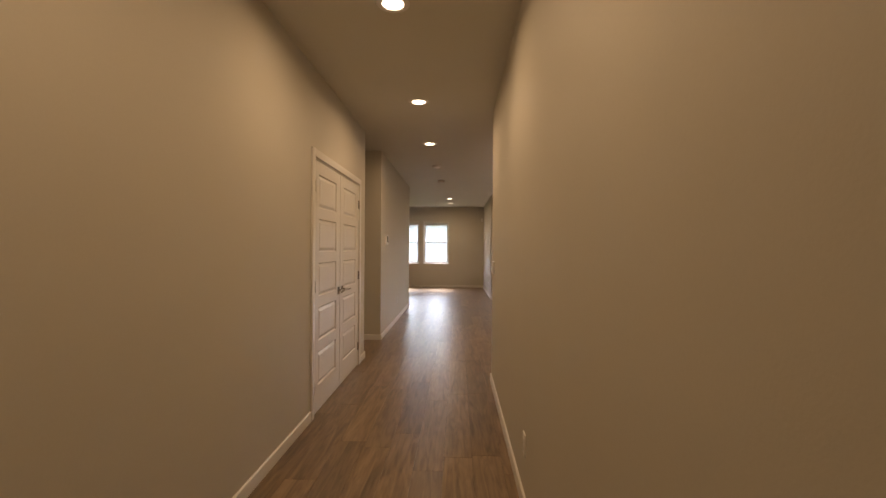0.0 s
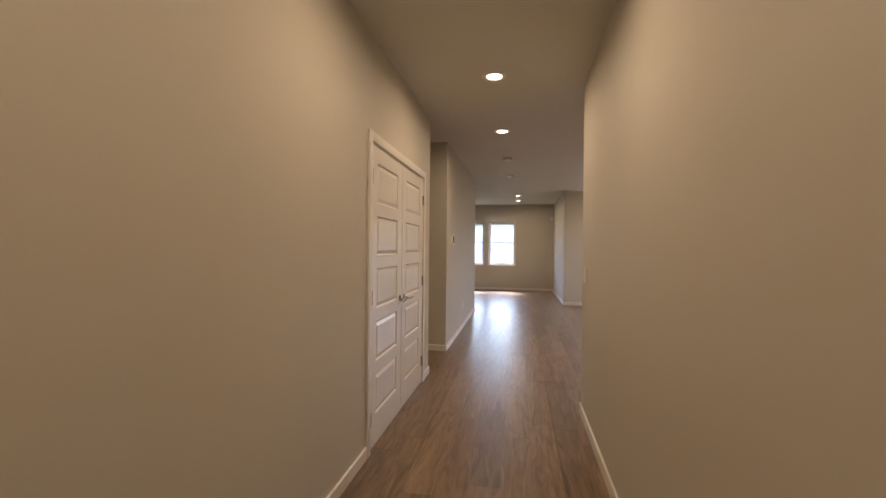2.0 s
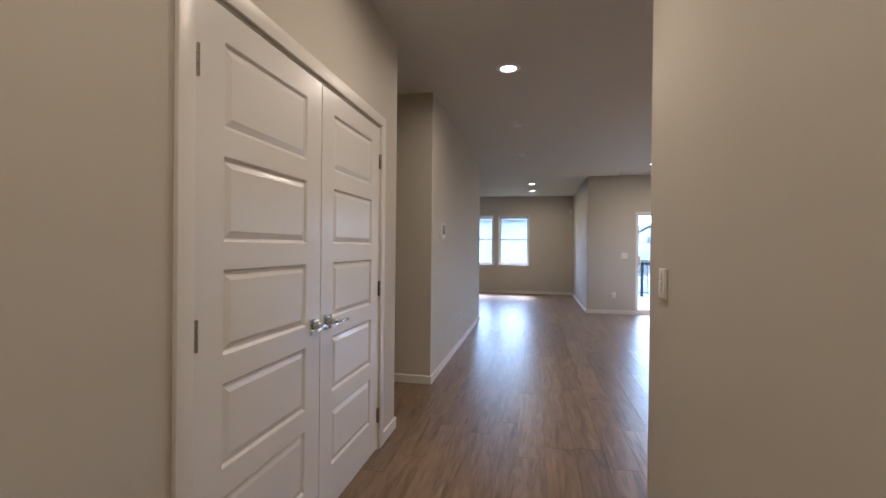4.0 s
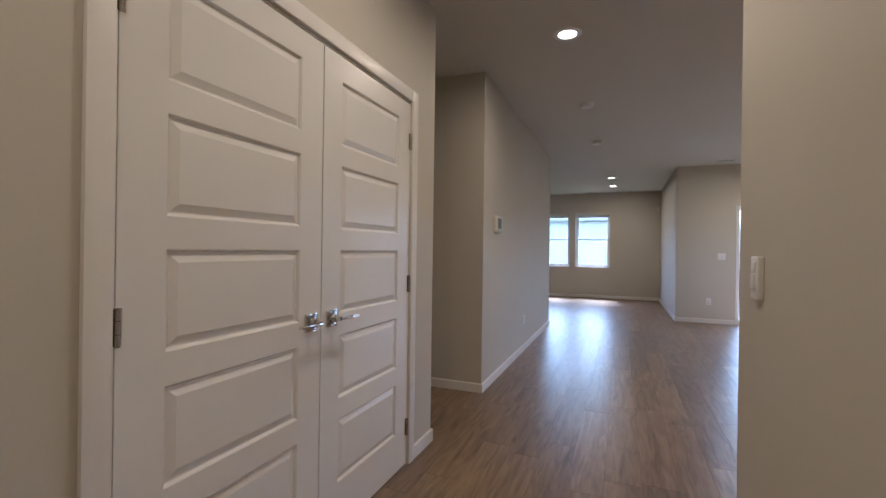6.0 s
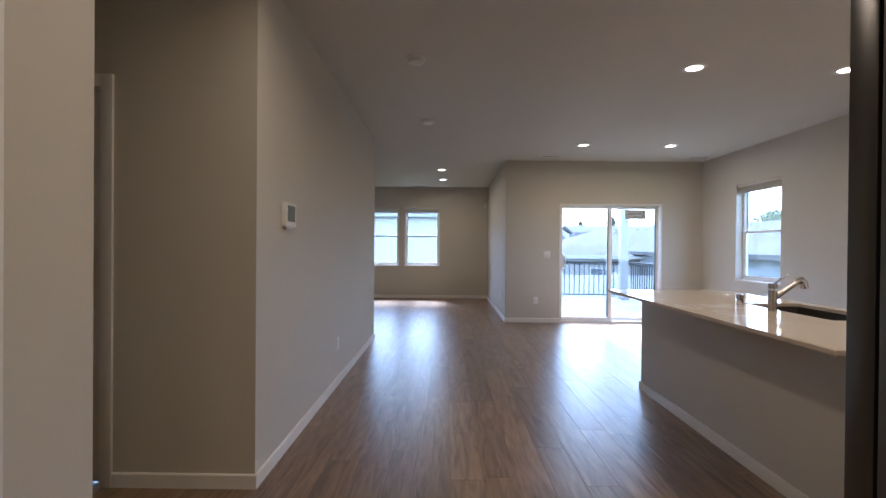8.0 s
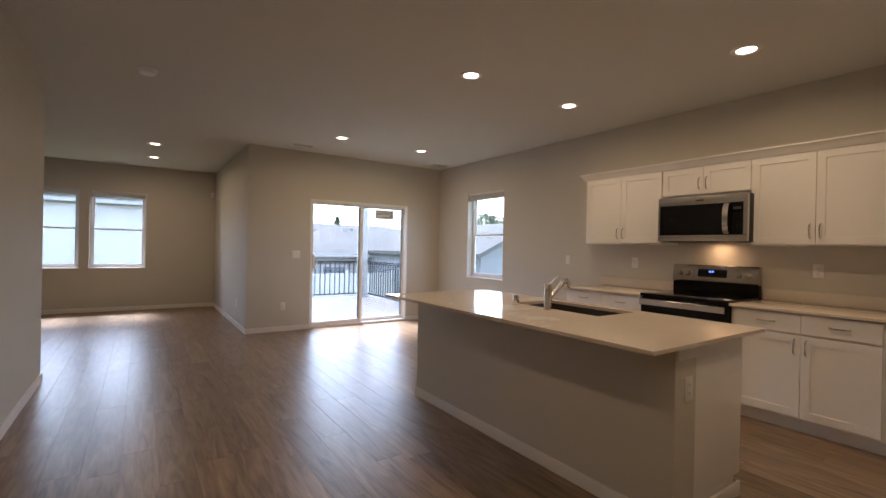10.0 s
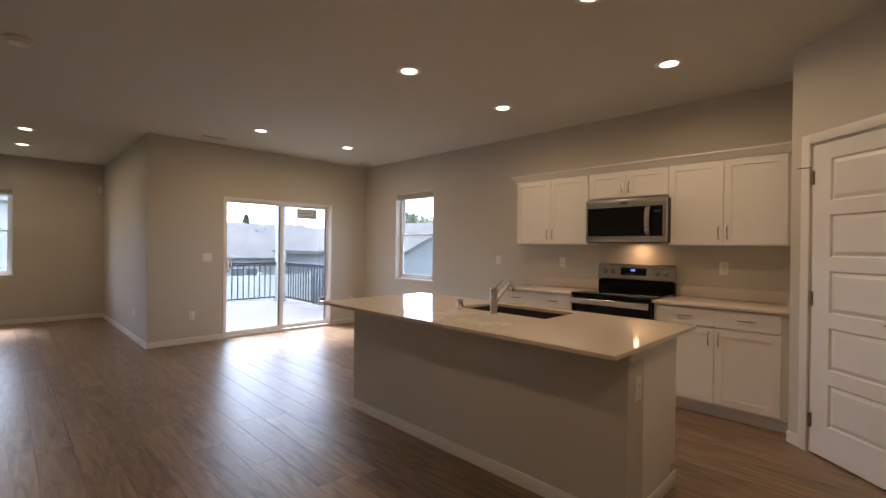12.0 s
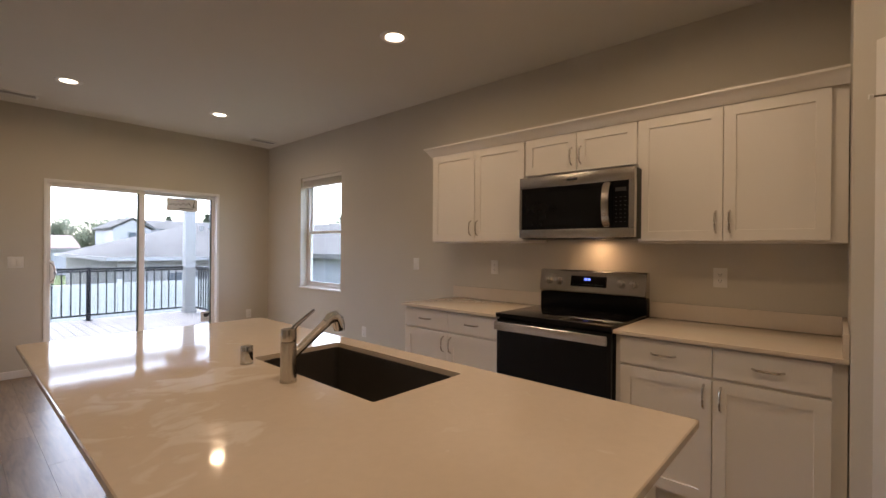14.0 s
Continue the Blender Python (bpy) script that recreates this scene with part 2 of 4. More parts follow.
def part(name, bm, mat, parent, label=""):
    ob = new(name, mesh_of(name, bm, mat, name not in ("leaf", "door", "drawer")))
    ob.parent = parent
    return tagged(ob, label)


def thing(name, label, category, m=None, group="", kind=""):
    """An Empty at the thing's base that carries its parts."""
    ob = new(name)
    ob.empty_display_size = 0.05
    if m is not None:
        ob.matrix_world = m
    return tagged(ob, label, category, group, kind)


def solid(name, bm, mat, label="", category="", kind="", m=None, group=""):
    ob = new(name, mesh_of(name, bm, mat))
    if m is not None:
        ob.matrix_world = m
    return tagged(ob, label, category, group, kind)


def wall_mesh(length, height, thick, holes=()):
    """A wall along local x from 0, thickness along +y from 0, with openings (x0, x1, z0, z1) through it."""
    xs = sorted({0.0, length, *[h[0] for h in holes], *[h[1] for h in holes]})
    zs = sorted({0.0, height, *[h[2] for h in holes], *[h[3] for h in holes]})

    def full(i, j):
        if not (0 <= i < len(xs) - 1 and 0 <= j < len(zs) - 1):
            return False
        cx, cz = (xs[i] + xs[i + 1]) / 2, (zs[j] + zs[j + 1]) / 2
        return not any(h[0] < cx < h[1] and h[2] < cz < h[3] for h in holes)

    bm = bmesh.new()
    for i in range(len(xs) - 1):
        for j in range(len(zs) - 1):
            if not full(i, j):
                continue
            a, b, c, d = xs[i], xs[i + 1], zs[j], zs[j + 1]
            quads = [((a, 0, c), (b, 0, c), (b, 0, d), (a, 0, d)), ((a, thick, c), (a, thick, d), (b, thick, d), (b, thick, c))]
            if not full(i - 1, j):
                quads.append(((a, 0, c), (a, 0, d), (a, thick, d), (a, thick, c)))
            if not full(i + 1, j):
                quads.append(((b, 0, c), (b, thick, c), (b, thick, d), (b, 0, d)))
            if not full(i, j - 1):
                quads.append(((a, 0, c), (a, thick, c), (b, thick, c), (b, 0, c)))
            if not full(i, j + 1):
                quads.append(((a, 0, d), (b, 0, d), (b, thick, d), (a, thick, d)))
            for q in quads:
                bm.faces.new([bm.verts.new(p) for p in q])
    bmesh.ops.remove_doubles(bm, verts=bm.verts, dist=1e-5)
    return bm


def wall(name, x, y, turn, length, thick=0.12, holes=(), label="smooth painted greige drywall wall", mat=None):
    """The visible face runs from (x, y) along the turned x axis; the body lies behind it."""
    return solid(name, wall_mesh(length, CEIL, thick, holes), mat or PAINT, label, "wall", "structure", pose(x, y, 0, 0, 0, turn))


def strip(name, x, y, turn, x0, x1, z0=0.0, z1=0.076, proud=0.013, label="white painted baseboard", category="baseboard"):
    """A board on the face of a wall, in that wall's own axes, with an eased upper edge."""
    bm = bmesh.new()
    prof = [(0, z0), (-proud, z0), (-proud, z1 - 0.006), (-proud + 0.005, z1), (0, z1)]
    a = [bm.verts.new((x0, p, q)) for p, q in prof]
    b = [bm.verts.new((x1, p, q)) for p, q in prof]
    for k in range(len(prof)):
        bm.faces.new((a[k], a[(k + 1) % 5], b[(k + 1) % 5], b[k]))
    bm.faces.new(a), bm.faces.new(b[::-1])
    return solid(name, bm, TRIM, label, category, "structure", pose(x, y, 0, 0, 0, turn))


def panel_leaf(width, height, thick, panels, rings):
    """A leaf in the local xz plane, front towards -y at y = 0, with sunk panels (x0, x1, z0, z1); rings: (inset, depth) steps."""
    bm = bmesh.new()
    xs = sorted({0.0, width, *[round(p[k], 5) for p in panels for k in (0, 1)]})
    zs = sorted({0.0, height, *[round(p[k], 5) for p in panels for k in (2, 3)]})
    quad = lambda *q: bm.faces.new([bm.verts.new(p) for p in q])
    for a, b in zip(xs, xs[1:]):
        for c, d in zip(zs, zs[1:]):
            if not any(p[0] - 1e-4 < a and b < p[1] + 1e-4 and p[2] - 1e-4 < c and d < p[3] + 1e-4 for p in panels):
                quad((a, 0, c), (b, 0, c), (b, 0, d), (a, 0, d))
    for p in panels:
        last = None
        for inset, depth in rings:
            r = [(p[0] + inset, depth, p[2] + inset), (p[1] - inset, depth, p[2] + inset), (p[1] - inset, depth, p[3] - inset), (p[0] + inset, depth, p[3] - inset)]
            if last:
                for k in range(4):
                    quad(last[k], last[(k + 1) % 4], r[(k + 1) % 4], r[k])
            last = r
        quad(*last)
    w, h, t = width, height, thick
    quad((0, t, 0), (0, t, h), (w, t, h), (w, t, 0))
    quad((0, 0, 0), (0, 0, h), (0, t, h), (0, t, 0)), quad((w, 0, 0), (w, t, 0), (w, t, h), (w, 0, h))
    quad((0, 0, 0), (0, t, 0), (w, t, 0), (w, 0, 0)), quad((0, 0, h), (w, 0, h), (w, t, h), (0, t, h))
    bmesh.ops.remove_doubles(bm, verts=bm.verts, dist=1e-5)
    return bm


MOLDED = [(0, 0), (0.004, 0.004), (0.008, 0.011), (0.013, 0.011), (0.036, 0.002)]
SHAKER = [(0, 0), (0.0015, 0.007)]


# ---- the shell ----
HL, HR = -0.980, 0.500          # hall's left and right faces
TW = -0.960                     # thermostat wall's face
TH_Y0, TH_Y1 = 6.275, 10.05      # wall with the thermostat
EAST, SLIDE_Y, JOG_X, FAR_Y, WEST = 4.360, 11.486, 1.040, 14.88, -4.3
BACK_Y = -3.2

slab = boxm(HL - 0.12, HR + 0.12, BACK_Y - 0.12, 15.02, -0.25, -0.006)
box(slab, HR + 0.12, EAST + 0.14, 3.80, SLIDE_Y + 0.14, -0.25, -0.006), box(slab, HR + 0.12, JOG_X + 0.14, SLIDE_Y + 0.14, 15.02, -0.25, -0.006)
box(slab, -3.02, HL - 0.12, 5.08, 6.395, -0.25, -0.006), box(slab, WEST - 0.12, HL - 0.12, 9.88, 15.02, -0.25, -0.006)
floor = solid("floor", slab, DARK, "medium brown oak-look vinyl plank floor with a satin sheen", "floor", "structure")
top = boxm(WEST - 0.12, EAST + 0.14, BACK_Y - 0.12, 11.626, CEIL, CEIL + 0.12)
box(top, WEST - 0.12, JOG_X + 0.14, 11.626, 15.02, CEIL, CEIL + 0.12)
solid("ceiling", top, CEIL_PAINT, "smooth greige painted ceiling with recessed lamps", "ceiling", "structure")

CL0, CL1, CLH = 3.325, 4.893, 2.045
HALL_END = 5.235
wall("wall_hall_west", HL, BACK_Y, 90, HALL_END - BACK_Y, holes=[(CL0 - BACK_Y, CL1 - BACK_Y, 0, CLH)])
wall("wall_passage_south", HL - 0.12, HALL_END, 180, 1.8)
wall("wall_passage_west", -2.9, HALL_END, 90, TH_Y0 - HALL_END)
PD1 = -1.78
wall("wall_passage_north", -2.9, TH_Y0, 0, TW + 2.9, holes=[(PD1 - 0.80 + 2.9, PD1 + 2.9, 0, 2.09)])
wall("wall_thermostat", TW, TH_Y0 + 0.12, 90, TH_Y1 - TH_Y0 - 0.12)
wall("wall_living_south", TW - 0.12, TH_Y1, 180, -WEST + TW - 0.12)
wall("wall_living_west", WEST, TH_Y1, 90, FAR_Y - TH_Y1)
WZ0, WZ1 = 0.806, 2.232
FW0, FW1, FW = -1.998, -0.996, 0.855
wall("wall_far", WEST, FAR_Y, 0, JOG_X - WEST, 0.14, [(a - WEST, a + FW - WEST, WZ0, WZ1) for a in (FW0, FW1)])
wall("wall_jog", JOG_X, FAR_Y + 0.14, -90, FAR_Y + 0.14 - SLIDE_Y, 0.14)
SX0, SX1, SH = 1.947, 3.680, 2.022
wall("wall_slider", JOG_X + 0.14, SLIDE_Y, 0, EAST - JOG_X - 0.14, 0.14, [(SX0 - JOG_X - 0.14, SX1 - JOG_X - 0.14, 0, SH)])
W2Y0, W2Y1, W2Z0, W2Z1 = 9.725, 10.615, 0.822, 2.228
wall("wall_kitchen_east", EAST, SLIDE_Y + 0.14, -90, SLIDE_Y + 0.14 - 3.80, 0.14, [(SLIDE_Y + 0.14 - W2Y1, SLIDE_Y + 0.14 - W2Y0, W2Z0, W2Z1)])
PAN = (3.658, 5.34)
wall("wall_pantry_return", EAST, PAN[1], 180, EAST - PAN[0], 0.1)
PAN_TURN = 180 + 48.0
PD0, PDW = 0.165, 0.71
wall("wall_pantry", PAN[0], PAN[1], PAN_TURN, 1.12, 0.1, [(PD0, PD0 + PDW, 0, 2.045)])
pe = Vector(PAN) + 1.12 * Vector((math.cos(radians(PAN_TURN)), math.sin(radians(PAN_TURN))))
wall("wall_pantry_side", pe.x, pe.y, -90, pe.y - 3.92, 0.1)
wall("wall_kitchen_south", EAST, 3.92, 180, EAST - HR - 0.12)
wall("wall_hall_east", HR, 4.380, -90, 4.380 - BACK_Y)
wall("wall_entry", HR, BACK_Y, 180, HR - HL)
wall("wall_closet_west", -1.75, 3.2, 90, 1.88)

# baseboards
strip("baseboard", HL, 0, 90, BACK_Y, CL0 - 0.07)
strip("baseboard", HL, 0, 90, CL1 + 0.07, HALL_END + 0.013)
strip("baseboard", 0, HALL_END, 180, -HL, 2.9)
strip("baseboard", 0, TH_Y0, 0, PD1 + 0.07, TW + 0.013)
strip("baseboard", TW, 0, 90, TH_Y0, TH_Y1 + 0.013)
strip("baseboard", 0, TH_Y1, 180, -TW, -WEST)
strip("baseboard", WEST, 0, 90, TH_Y1, FAR_Y)
strip("baseboard", 0, FAR_Y, 0, WEST, JOG_X)
strip("baseboard", JOG_X, 0, -90, -FAR_Y, -SLIDE_Y + 0.013)
strip("baseboard", 0, SLIDE_Y, 0, JOG_X, SX0)
strip("baseboard", 0, SLIDE_Y, 0, SX1, EAST)
strip("baseboard", EAST, 0, -90, -SLIDE_Y, -7.95)
strip("baseboard", HR, 0, -90, -4.393, -BACK_Y)
strip("baseboard", 0, 4.380, 180, -0.62, -HR)
strip("baseboard", PAN[0], PAN[1], PAN_TURN, 0, PD0 - 0.07)
strip("baseboard", PAN[0], PAN[1], PAN_TURN, PD0 + PDW + 0.07, 1.12)


def casing(x, y, turn, x0, x1, height, depth=0.12, width=0.07):
    """White door casing on a wall's face, with its jamb in the opening."""
    t = thing("door_trim", "white painted flat door casing and jamb", "door casing", pose(x, y, 0, 0, 0, turn), kind="structure")
    part("casing_board", boxm(x0 - width, x0 - 0.007, -0.016, 0, 0, height + width, bevel=0.003), TRIM, t)
    part("casing_board", boxm(x1 + 0.007, x1 + width, -0.016, 0, 0, height + width, bevel=0.003), TRIM, t)
    part("casing_board", boxm(x0 - 0.007, x1 + 0.007, -0.016, 0, height + 0.007, height + width, bevel=0.003), TRIM, t)
    part("jamb", boxm(x0, x0 + 0.004, 0, depth, 0, height), TRIM, t)
    part("jamb", boxm(x1 - 0.004, x1, 0, depth, 0, height), TRIM, t)
    part("jamb", boxm(x0, x1, 0, depth, height - 0.004, height), TRIM, t)
    part("door_stop", boxm(x0 + 0.004, x1 - 0.004, 0.045, 0.08, height - 0.02, height - 0.004), TRIM, t)
    return t


casing(HL, 0, 90, CL0, CL1, CLH)
casing(PAN[0], PAN[1], PAN_TURN, PD0, PD0 + PDW, 2.045, 0.1)
casing(0, TH_Y0, 0, PD1 - 0.80, PD1, 2.09)

ROWS5 = [(z, z + 0.272) for z in (0.205, 0.567, 0.930, 1.290, 1.650)]


def hinge(parent, x, z):
    bm = boxm(x - 0.012, x + 0.012, -0.002, 0.0, z - 0.045, z + 0.045)
    for k in range(3):
        cyl(bm, (x, -0.007, z - 0.047 + 0.032 * k), (0, 0, 1), 0.0065, 0.030, 12)
    part("hinge", bm, HINGE, parent, "satin nickel butt hinge")


def lever(parent, x, z, side):
    h = part("handle", boxm(x - 0.035, x + 0.035, -0.009, 0, z - 0.035, z + 0.035, bevel=0.002), CHROME, parent, "polished chrome lever on a square plate")
    bm = cyl(bmesh.new(), (x, -0.008, z), (0, -1, 0), 0.019, 0.022, 20, 0.014)
    cyl(bm, (x, -0.028, z), (0, -1, 0), 0.011, 0.026, 16)
    part("neck", bm, CHROME, h)
    bm = boxm(min(x, x + side * 0.115) - 0.004, max(x, x + side * 0.115), -0.066, -0.045, z - 0.005, z + 0.005, bevel=0.003)
    part("lever", bm, CHROME, h)


def door_leaf(name, label, w, h, m, hinge_x, lever_x, side, group=""):
    t = thing(name, label, "door", m, group, "structure")
    panels = [(0.126, w - 0.126, a, b) for a, b in ROWS5]
    part("leaf", panel_leaf(w, h, 0.035, panels, MOLDED), DOOR_PAINT, t)
    for z in (0.210, 1.015, 1.815):
        hinge(t, hinge_x, z)
    lever(t, lever_x, 0.921, side)
    return t


LW = (CL1 - CL0 - 0.008 - 0.010) / 2
door_leaf("door_1", "white five-panel closet door, closed, chrome lever", LW, 2.026, pose(HL, CL0 + 0.006, 0.010, 0, 0, 90), 0.002, LW - 0.062, -1, "closet double doors")
door_leaf("door_2", "white five-panel closet door, closed, chrome lever", LW, 2.026, pose(HL, CL1 - 0.006 - LW, 0.010, 0, 0, 90), LW - 0.002, 0.062, 1, "closet double doors")
dx, dy = math.cos(radians(PAN_TURN)), math.sin(radians(PAN_TURN))
door_leaf("door_3", "white five-panel pantry door, closed, in an angled wall", PDW - 0.012, 2.026,
          pose(PAN[0] + dx * (PD0 + 0.006), PAN[1] + dy * (PD0 + 0.006), 0.010, 0, 0, PAN_TURN), 0.002, PDW - 0.075, -1)
pin = (PAN[0] + dx * (PD0 + 0.008) - dy * -0.01, PAN[1] + dy * (PD0 + 0.008) + dx * -0.01)
ds = thing("hinge_pin_stop", "small nickel hinge-pin door stop with a rubber tip", "door stop", pose(pin[0], pin[1], 1.892, 0, 0, PAN_TURN))
part("arm", tube(bmesh.new(), [(0, -0.004, 0), (-0.02, -0.03, 0), (-0.045, -0.062, 0)], 0.004, 8), NICKEL, ds)
part("pad", cyl(bmesh.new(), (-0.043, -0.058, 0), (-0.55, -0.8, 0), 0.009, 0.012, 14), PLASTIC, ds)
t = thing("door_4", "white panelled door in the side passage, closed", "door", pose(PD1 - 0.794, TH_Y0 + 0.03, 0.01), kind="structure")
part("leaf", panel_leaf(0.788, 2.07, 0.035, [(0.135, 0.66, a, b) for a, b in ROWS5], MOLDED), DOOR_PAINT, t)


# ---- windows ----
def window(name, label, m, w, h, wall_t=0.14, blind=True):
    """A single-hung vinyl window in an opening of w by h; local x along the wall, y outwards from the room's face, z from the sill."""
    t = thing(name, label, "window", m, kind="structure")
    y0, y1, f = 0.100, 0.160, 0.038
    fr = boxm(0, f, y0, y1, 0, h, bevel=0.003)
    box(fr, w - f, w, y0, y1, 0, h, bevel=0.003), box(fr, f, w - f, y0, y1, 0, f, bevel=0.003), box(fr, f, w - f, y0, y1, h - f, h, bevel=0.003)
    part("window_frame", fr, VINYL, t)
    part("window_sill", boxm(-0.012, w + 0.012, -0.012, y0, -0.014, 0.004, bevel=0.003), TRIM, t)
    for a, b, y in ((f, h / 2 + 0.015, y0 + 0.008), (h / 2 - 0.015, h - f, y0 + 0.034)):
        s = boxm(f, f + 0.026, y, y + 0.022, a, b, bevel=0.002)
        box(s, w - f - 0.026, w - f, y, y + 0.022, a, b, bevel=0.002)
        box(s, f + 0.026, w - f - 0.026, y, y + 0.022, a, a + 0.03, bevel=0.002), box(s, f + 0.026, w - f - 0.026, y, y + 0.022, b - 0.03, b, bevel=0.002)
        sash = part("sash", s, VINYL, t)
        g = part("pane", boxm(f + 0.026, w - f - 0.026, y + 0.009, y + 0.013, a + 0.03, b - 0.03), GLASS, sash, "clear glass pane")
        g.visible_shadow = False
    return t


def blind_on(m, w, h):
    t = thing("window_blind", "white slatted blind drawn fully up under the window head", "blind", m, "raised window blinds")
    part("headrail", boxm(0.008, w - 0.008, 0.012, 0.062, h - 0.045, h - 0.002, bevel=0.003), BLIND, t)
    for k in range(9):
        z = h - 0.052 - 0.0066 * k
        part("slat", boxm(0.014, w - 0.014, 0.013, 0.061, z - 0.003, z), BLIND, t)
    part("bottom_rail", boxm(0.012, w - 0.012, 0.013, 0.061, h - 0.128, h - 0.112, bevel=0.003), BLIND, t)
    part("tilt_wand", tube(bmesh.new(), [(0.075, 0.008, h - 0.045), (0.077, 0.006, h - 0.30), (0.074, 0.006, h - 0.56)], 0.0035, 8), BLIND, t)


for n, (m, w, h) in enumerate(((pose(FW0, FAR_Y, WZ0), FW, WZ1 - WZ0), (pose(FW1, FAR_Y, WZ0), FW, WZ1 - WZ0),
                               (pose(EAST, W2Y1, W2Z0, 0, 0, -90), W2Y1 - W2Y0, W2Z1 - W2Z0))):
    window("window_%d" % (n + 1), "white vinyl single-hung window with a raised blind", m, w, h)
    blind_on(m, w, h)

# ---- sliding glass door ----
sl = thing("sliding_glass_door", "white vinyl two-panel sliding glass patio door, closed", "patio door", pose(SX0, SLIDE_Y, 0), kind="structure")
SW = SX1 - SX0
fr = boxm(0, 0.024, -0.008, 0.13, 0, SH, bevel=0.003)
box(fr, SW - 0.03, SW, -0.008, 0.13, 0, SH, bevel=0.003), box(fr, 0.024, SW - 0.03, -0.008, 0.13, SH - 0.035, SH, bevel=0.003), box(fr, 0.024, SW - 0.03, -0.008, 0.13, 0, 0.035, bevel=0.003)
part("door_frame", fr, VINYL, sl)
half = SW / 2
for name, a, b, y, la, lb in (("sliding_panel", 0.024, half + 0.03, 0.02, 0.034, 0.056), ("fixed_panel", half - 0.03, SW - 0.03, 0.075, 0.056, 0.034)):
    s = boxm(a, a + la, y, y + 0.035, 0.035, SH - 0.035, bevel=0.003)
    box(s, b - lb, b, y, y + 0.035, 0.035, SH - 0.035, bevel=0.003)
    box(s, a + la, b - lb, y, y + 0.035, 0.035, 0.098, bevel=0.003), box(s, a + la, b - lb, y, y + 0.035, SH - 0.078, SH - 0.035, bevel=0.003)
    p = part(name, s, VINYL, sl)
    g = part("pane", boxm(a + la, b - lb, y + 0.015, y + 0.019, 0.098, SH - 0.078), GLASS, p, "clear glass pane")
    g.visible_shadow = False
    # Dark strip by each pane; on the fixed panel it paints the jamb's shade.
    part("gasket", boxm(b - lb - 0.019, b - lb - 0.0005, y + 0.006, y + 0.028, 0.098, SH - 0.078), PANE_EDGE, p, "dark grey-green strip along the pane, painted like the shaded jamb")
bm = boxm(0.05, 0.085, 0.008, 0.02, 0.93, 1.165, bevel=0.003)
tube(bm, [(0.062, 0.01, 0.95), (0.070, -0.02, 0.955), (0.080, -0.035, 0.98), (0.093, -0.042, 1.047), (0.080, -0.035, 1.115), (0.070, -0.02, 1.14), (0.062, 0.01, 1.145)], 0.009)
part("pull_handle", bm, PLASTIC, sl, "pale grey curved pull handle")


# ---- ceiling lamps ----
def can_light(x, y, w):
    t = thing("recessed_ceiling_light", "round recessed ceiling light with white trim, lit warm", "ceiling light", pose(x, y, CEIL), "recessed ceiling lights")
    bm = bmesh.new()
    prof = [(0.060, -0.0015), (0.066, -0.007), (0.082, -0.008), (0.092, -0.006), (0.098, 0.0)]
    seg = 40
    rings = [[bm.verts.new((r * math.cos(2 * math.pi * k / seg), r * math.sin(2 * math.pi * k / seg), z)) for k in range(seg)] for r, z in prof]
    for q, s in zip(rings, rings[1:]):
        for k in range(seg):
            bm.faces.new((q[k], q[(k + 1) % seg], s[(k + 1) % seg], s[k]))
    part("trim_ring", bm, PLASTIC, t)
    part("lens", cyl(bmesh.new(), (0, 0, -0.0025), (0, 0, 1), 0.061, 0.002, 40), LENS, t)
    d = bpy.data.lights.new("bulb", "AREA")
    d.shape, d.size, d.energy, d.color, d.spread = "DISK", 0.112, w, LAMP_COLOR, radians(170)
    bulb = new("bulb", d)
    bulb.matrix_world = pose(x, y, CEIL - 0.010)
    return t


# The hall lamp at y 0.72 is unseen, added in step with its row.
for x, y in ((-0.235, 0.72), (-0.235, 2.43), (-0.235, 4.135), (-0.235, 5.84), (-0.07, 12.42), (-0.062, 13.66), (2.03, 4.50), (2.03, 6.04), (3.29, 6.04),
             (2.03, 7.58), (3.28, 7.60), (1.976, 10.31), (3.22, 10.315)):
    can_light(x, y, LAMP_W)


hood = bpy.data.lights.new("cooktop_lamp", "AREA")
hood.shape, hood.size, hood.energy, hood.color = "DISK", 0.035, 0.055, (1.0, 0.58, 0.26)
new("cooktop_lamp", hood).matrix_world = pose(4.24, 6.62, 1.397)

# ---- island ----
IX0, IX1, IY0, IY1, CT = 1.805, 2.52, 5.713, 7.98, 0.900
isl = thing("kitchen_island", "greige drywall island base with white cabinet end", "kitchen island", pose(IX0, IY0, 0))
IL = IY1 - IY0
part("pony_wall", boxm(0, 0.19, 0, IL, 0, CT - 0.02, bevel=0.002), PAINT, isl)
bm = boxm(0.19, IX1 - IX0, 0.012, IL - 0.012, 0.10, 0.655, bevel=0.0015)
box(bm, 0.19, IX1 - IX0 - 0.07, 0.014, IL - 0.014, 0.0, 0.10)
box(bm, 0.19, IX1 - IX0, 0.012, 0.032, 0.655, CT - 0.02), box(bm, 0.19, IX1 - IX0, IL - 0.032, IL - 0.012, 0.655, CT - 0.02)
box(bm, IX1 - IX0 - 0.012, IX1 - IX0, 0.032, IL - 0.032, 0.655, CT - 0.02)
part("cabinet_body", bm, CAB, isl, "white painted cabinet end panel")
part("top_cleat", boxm(0.0, 0.205, -0.014, 0.0, CT - 0.095, CT - 0.021, bevel=0.002), CAB, isl, "white trim block under the worktop")
bm = boxm(-0.013, 0.0, -0.013, IL + 0.013, 0, 0.076, bevel=0.003)
box(bm, 0.0, IX1 - IX0 - 0.05, -0.013, 0.0, 0, 0.076, bevel=0.003)
part("baseboard", bm, TRIM, isl, "white painted baseboard")


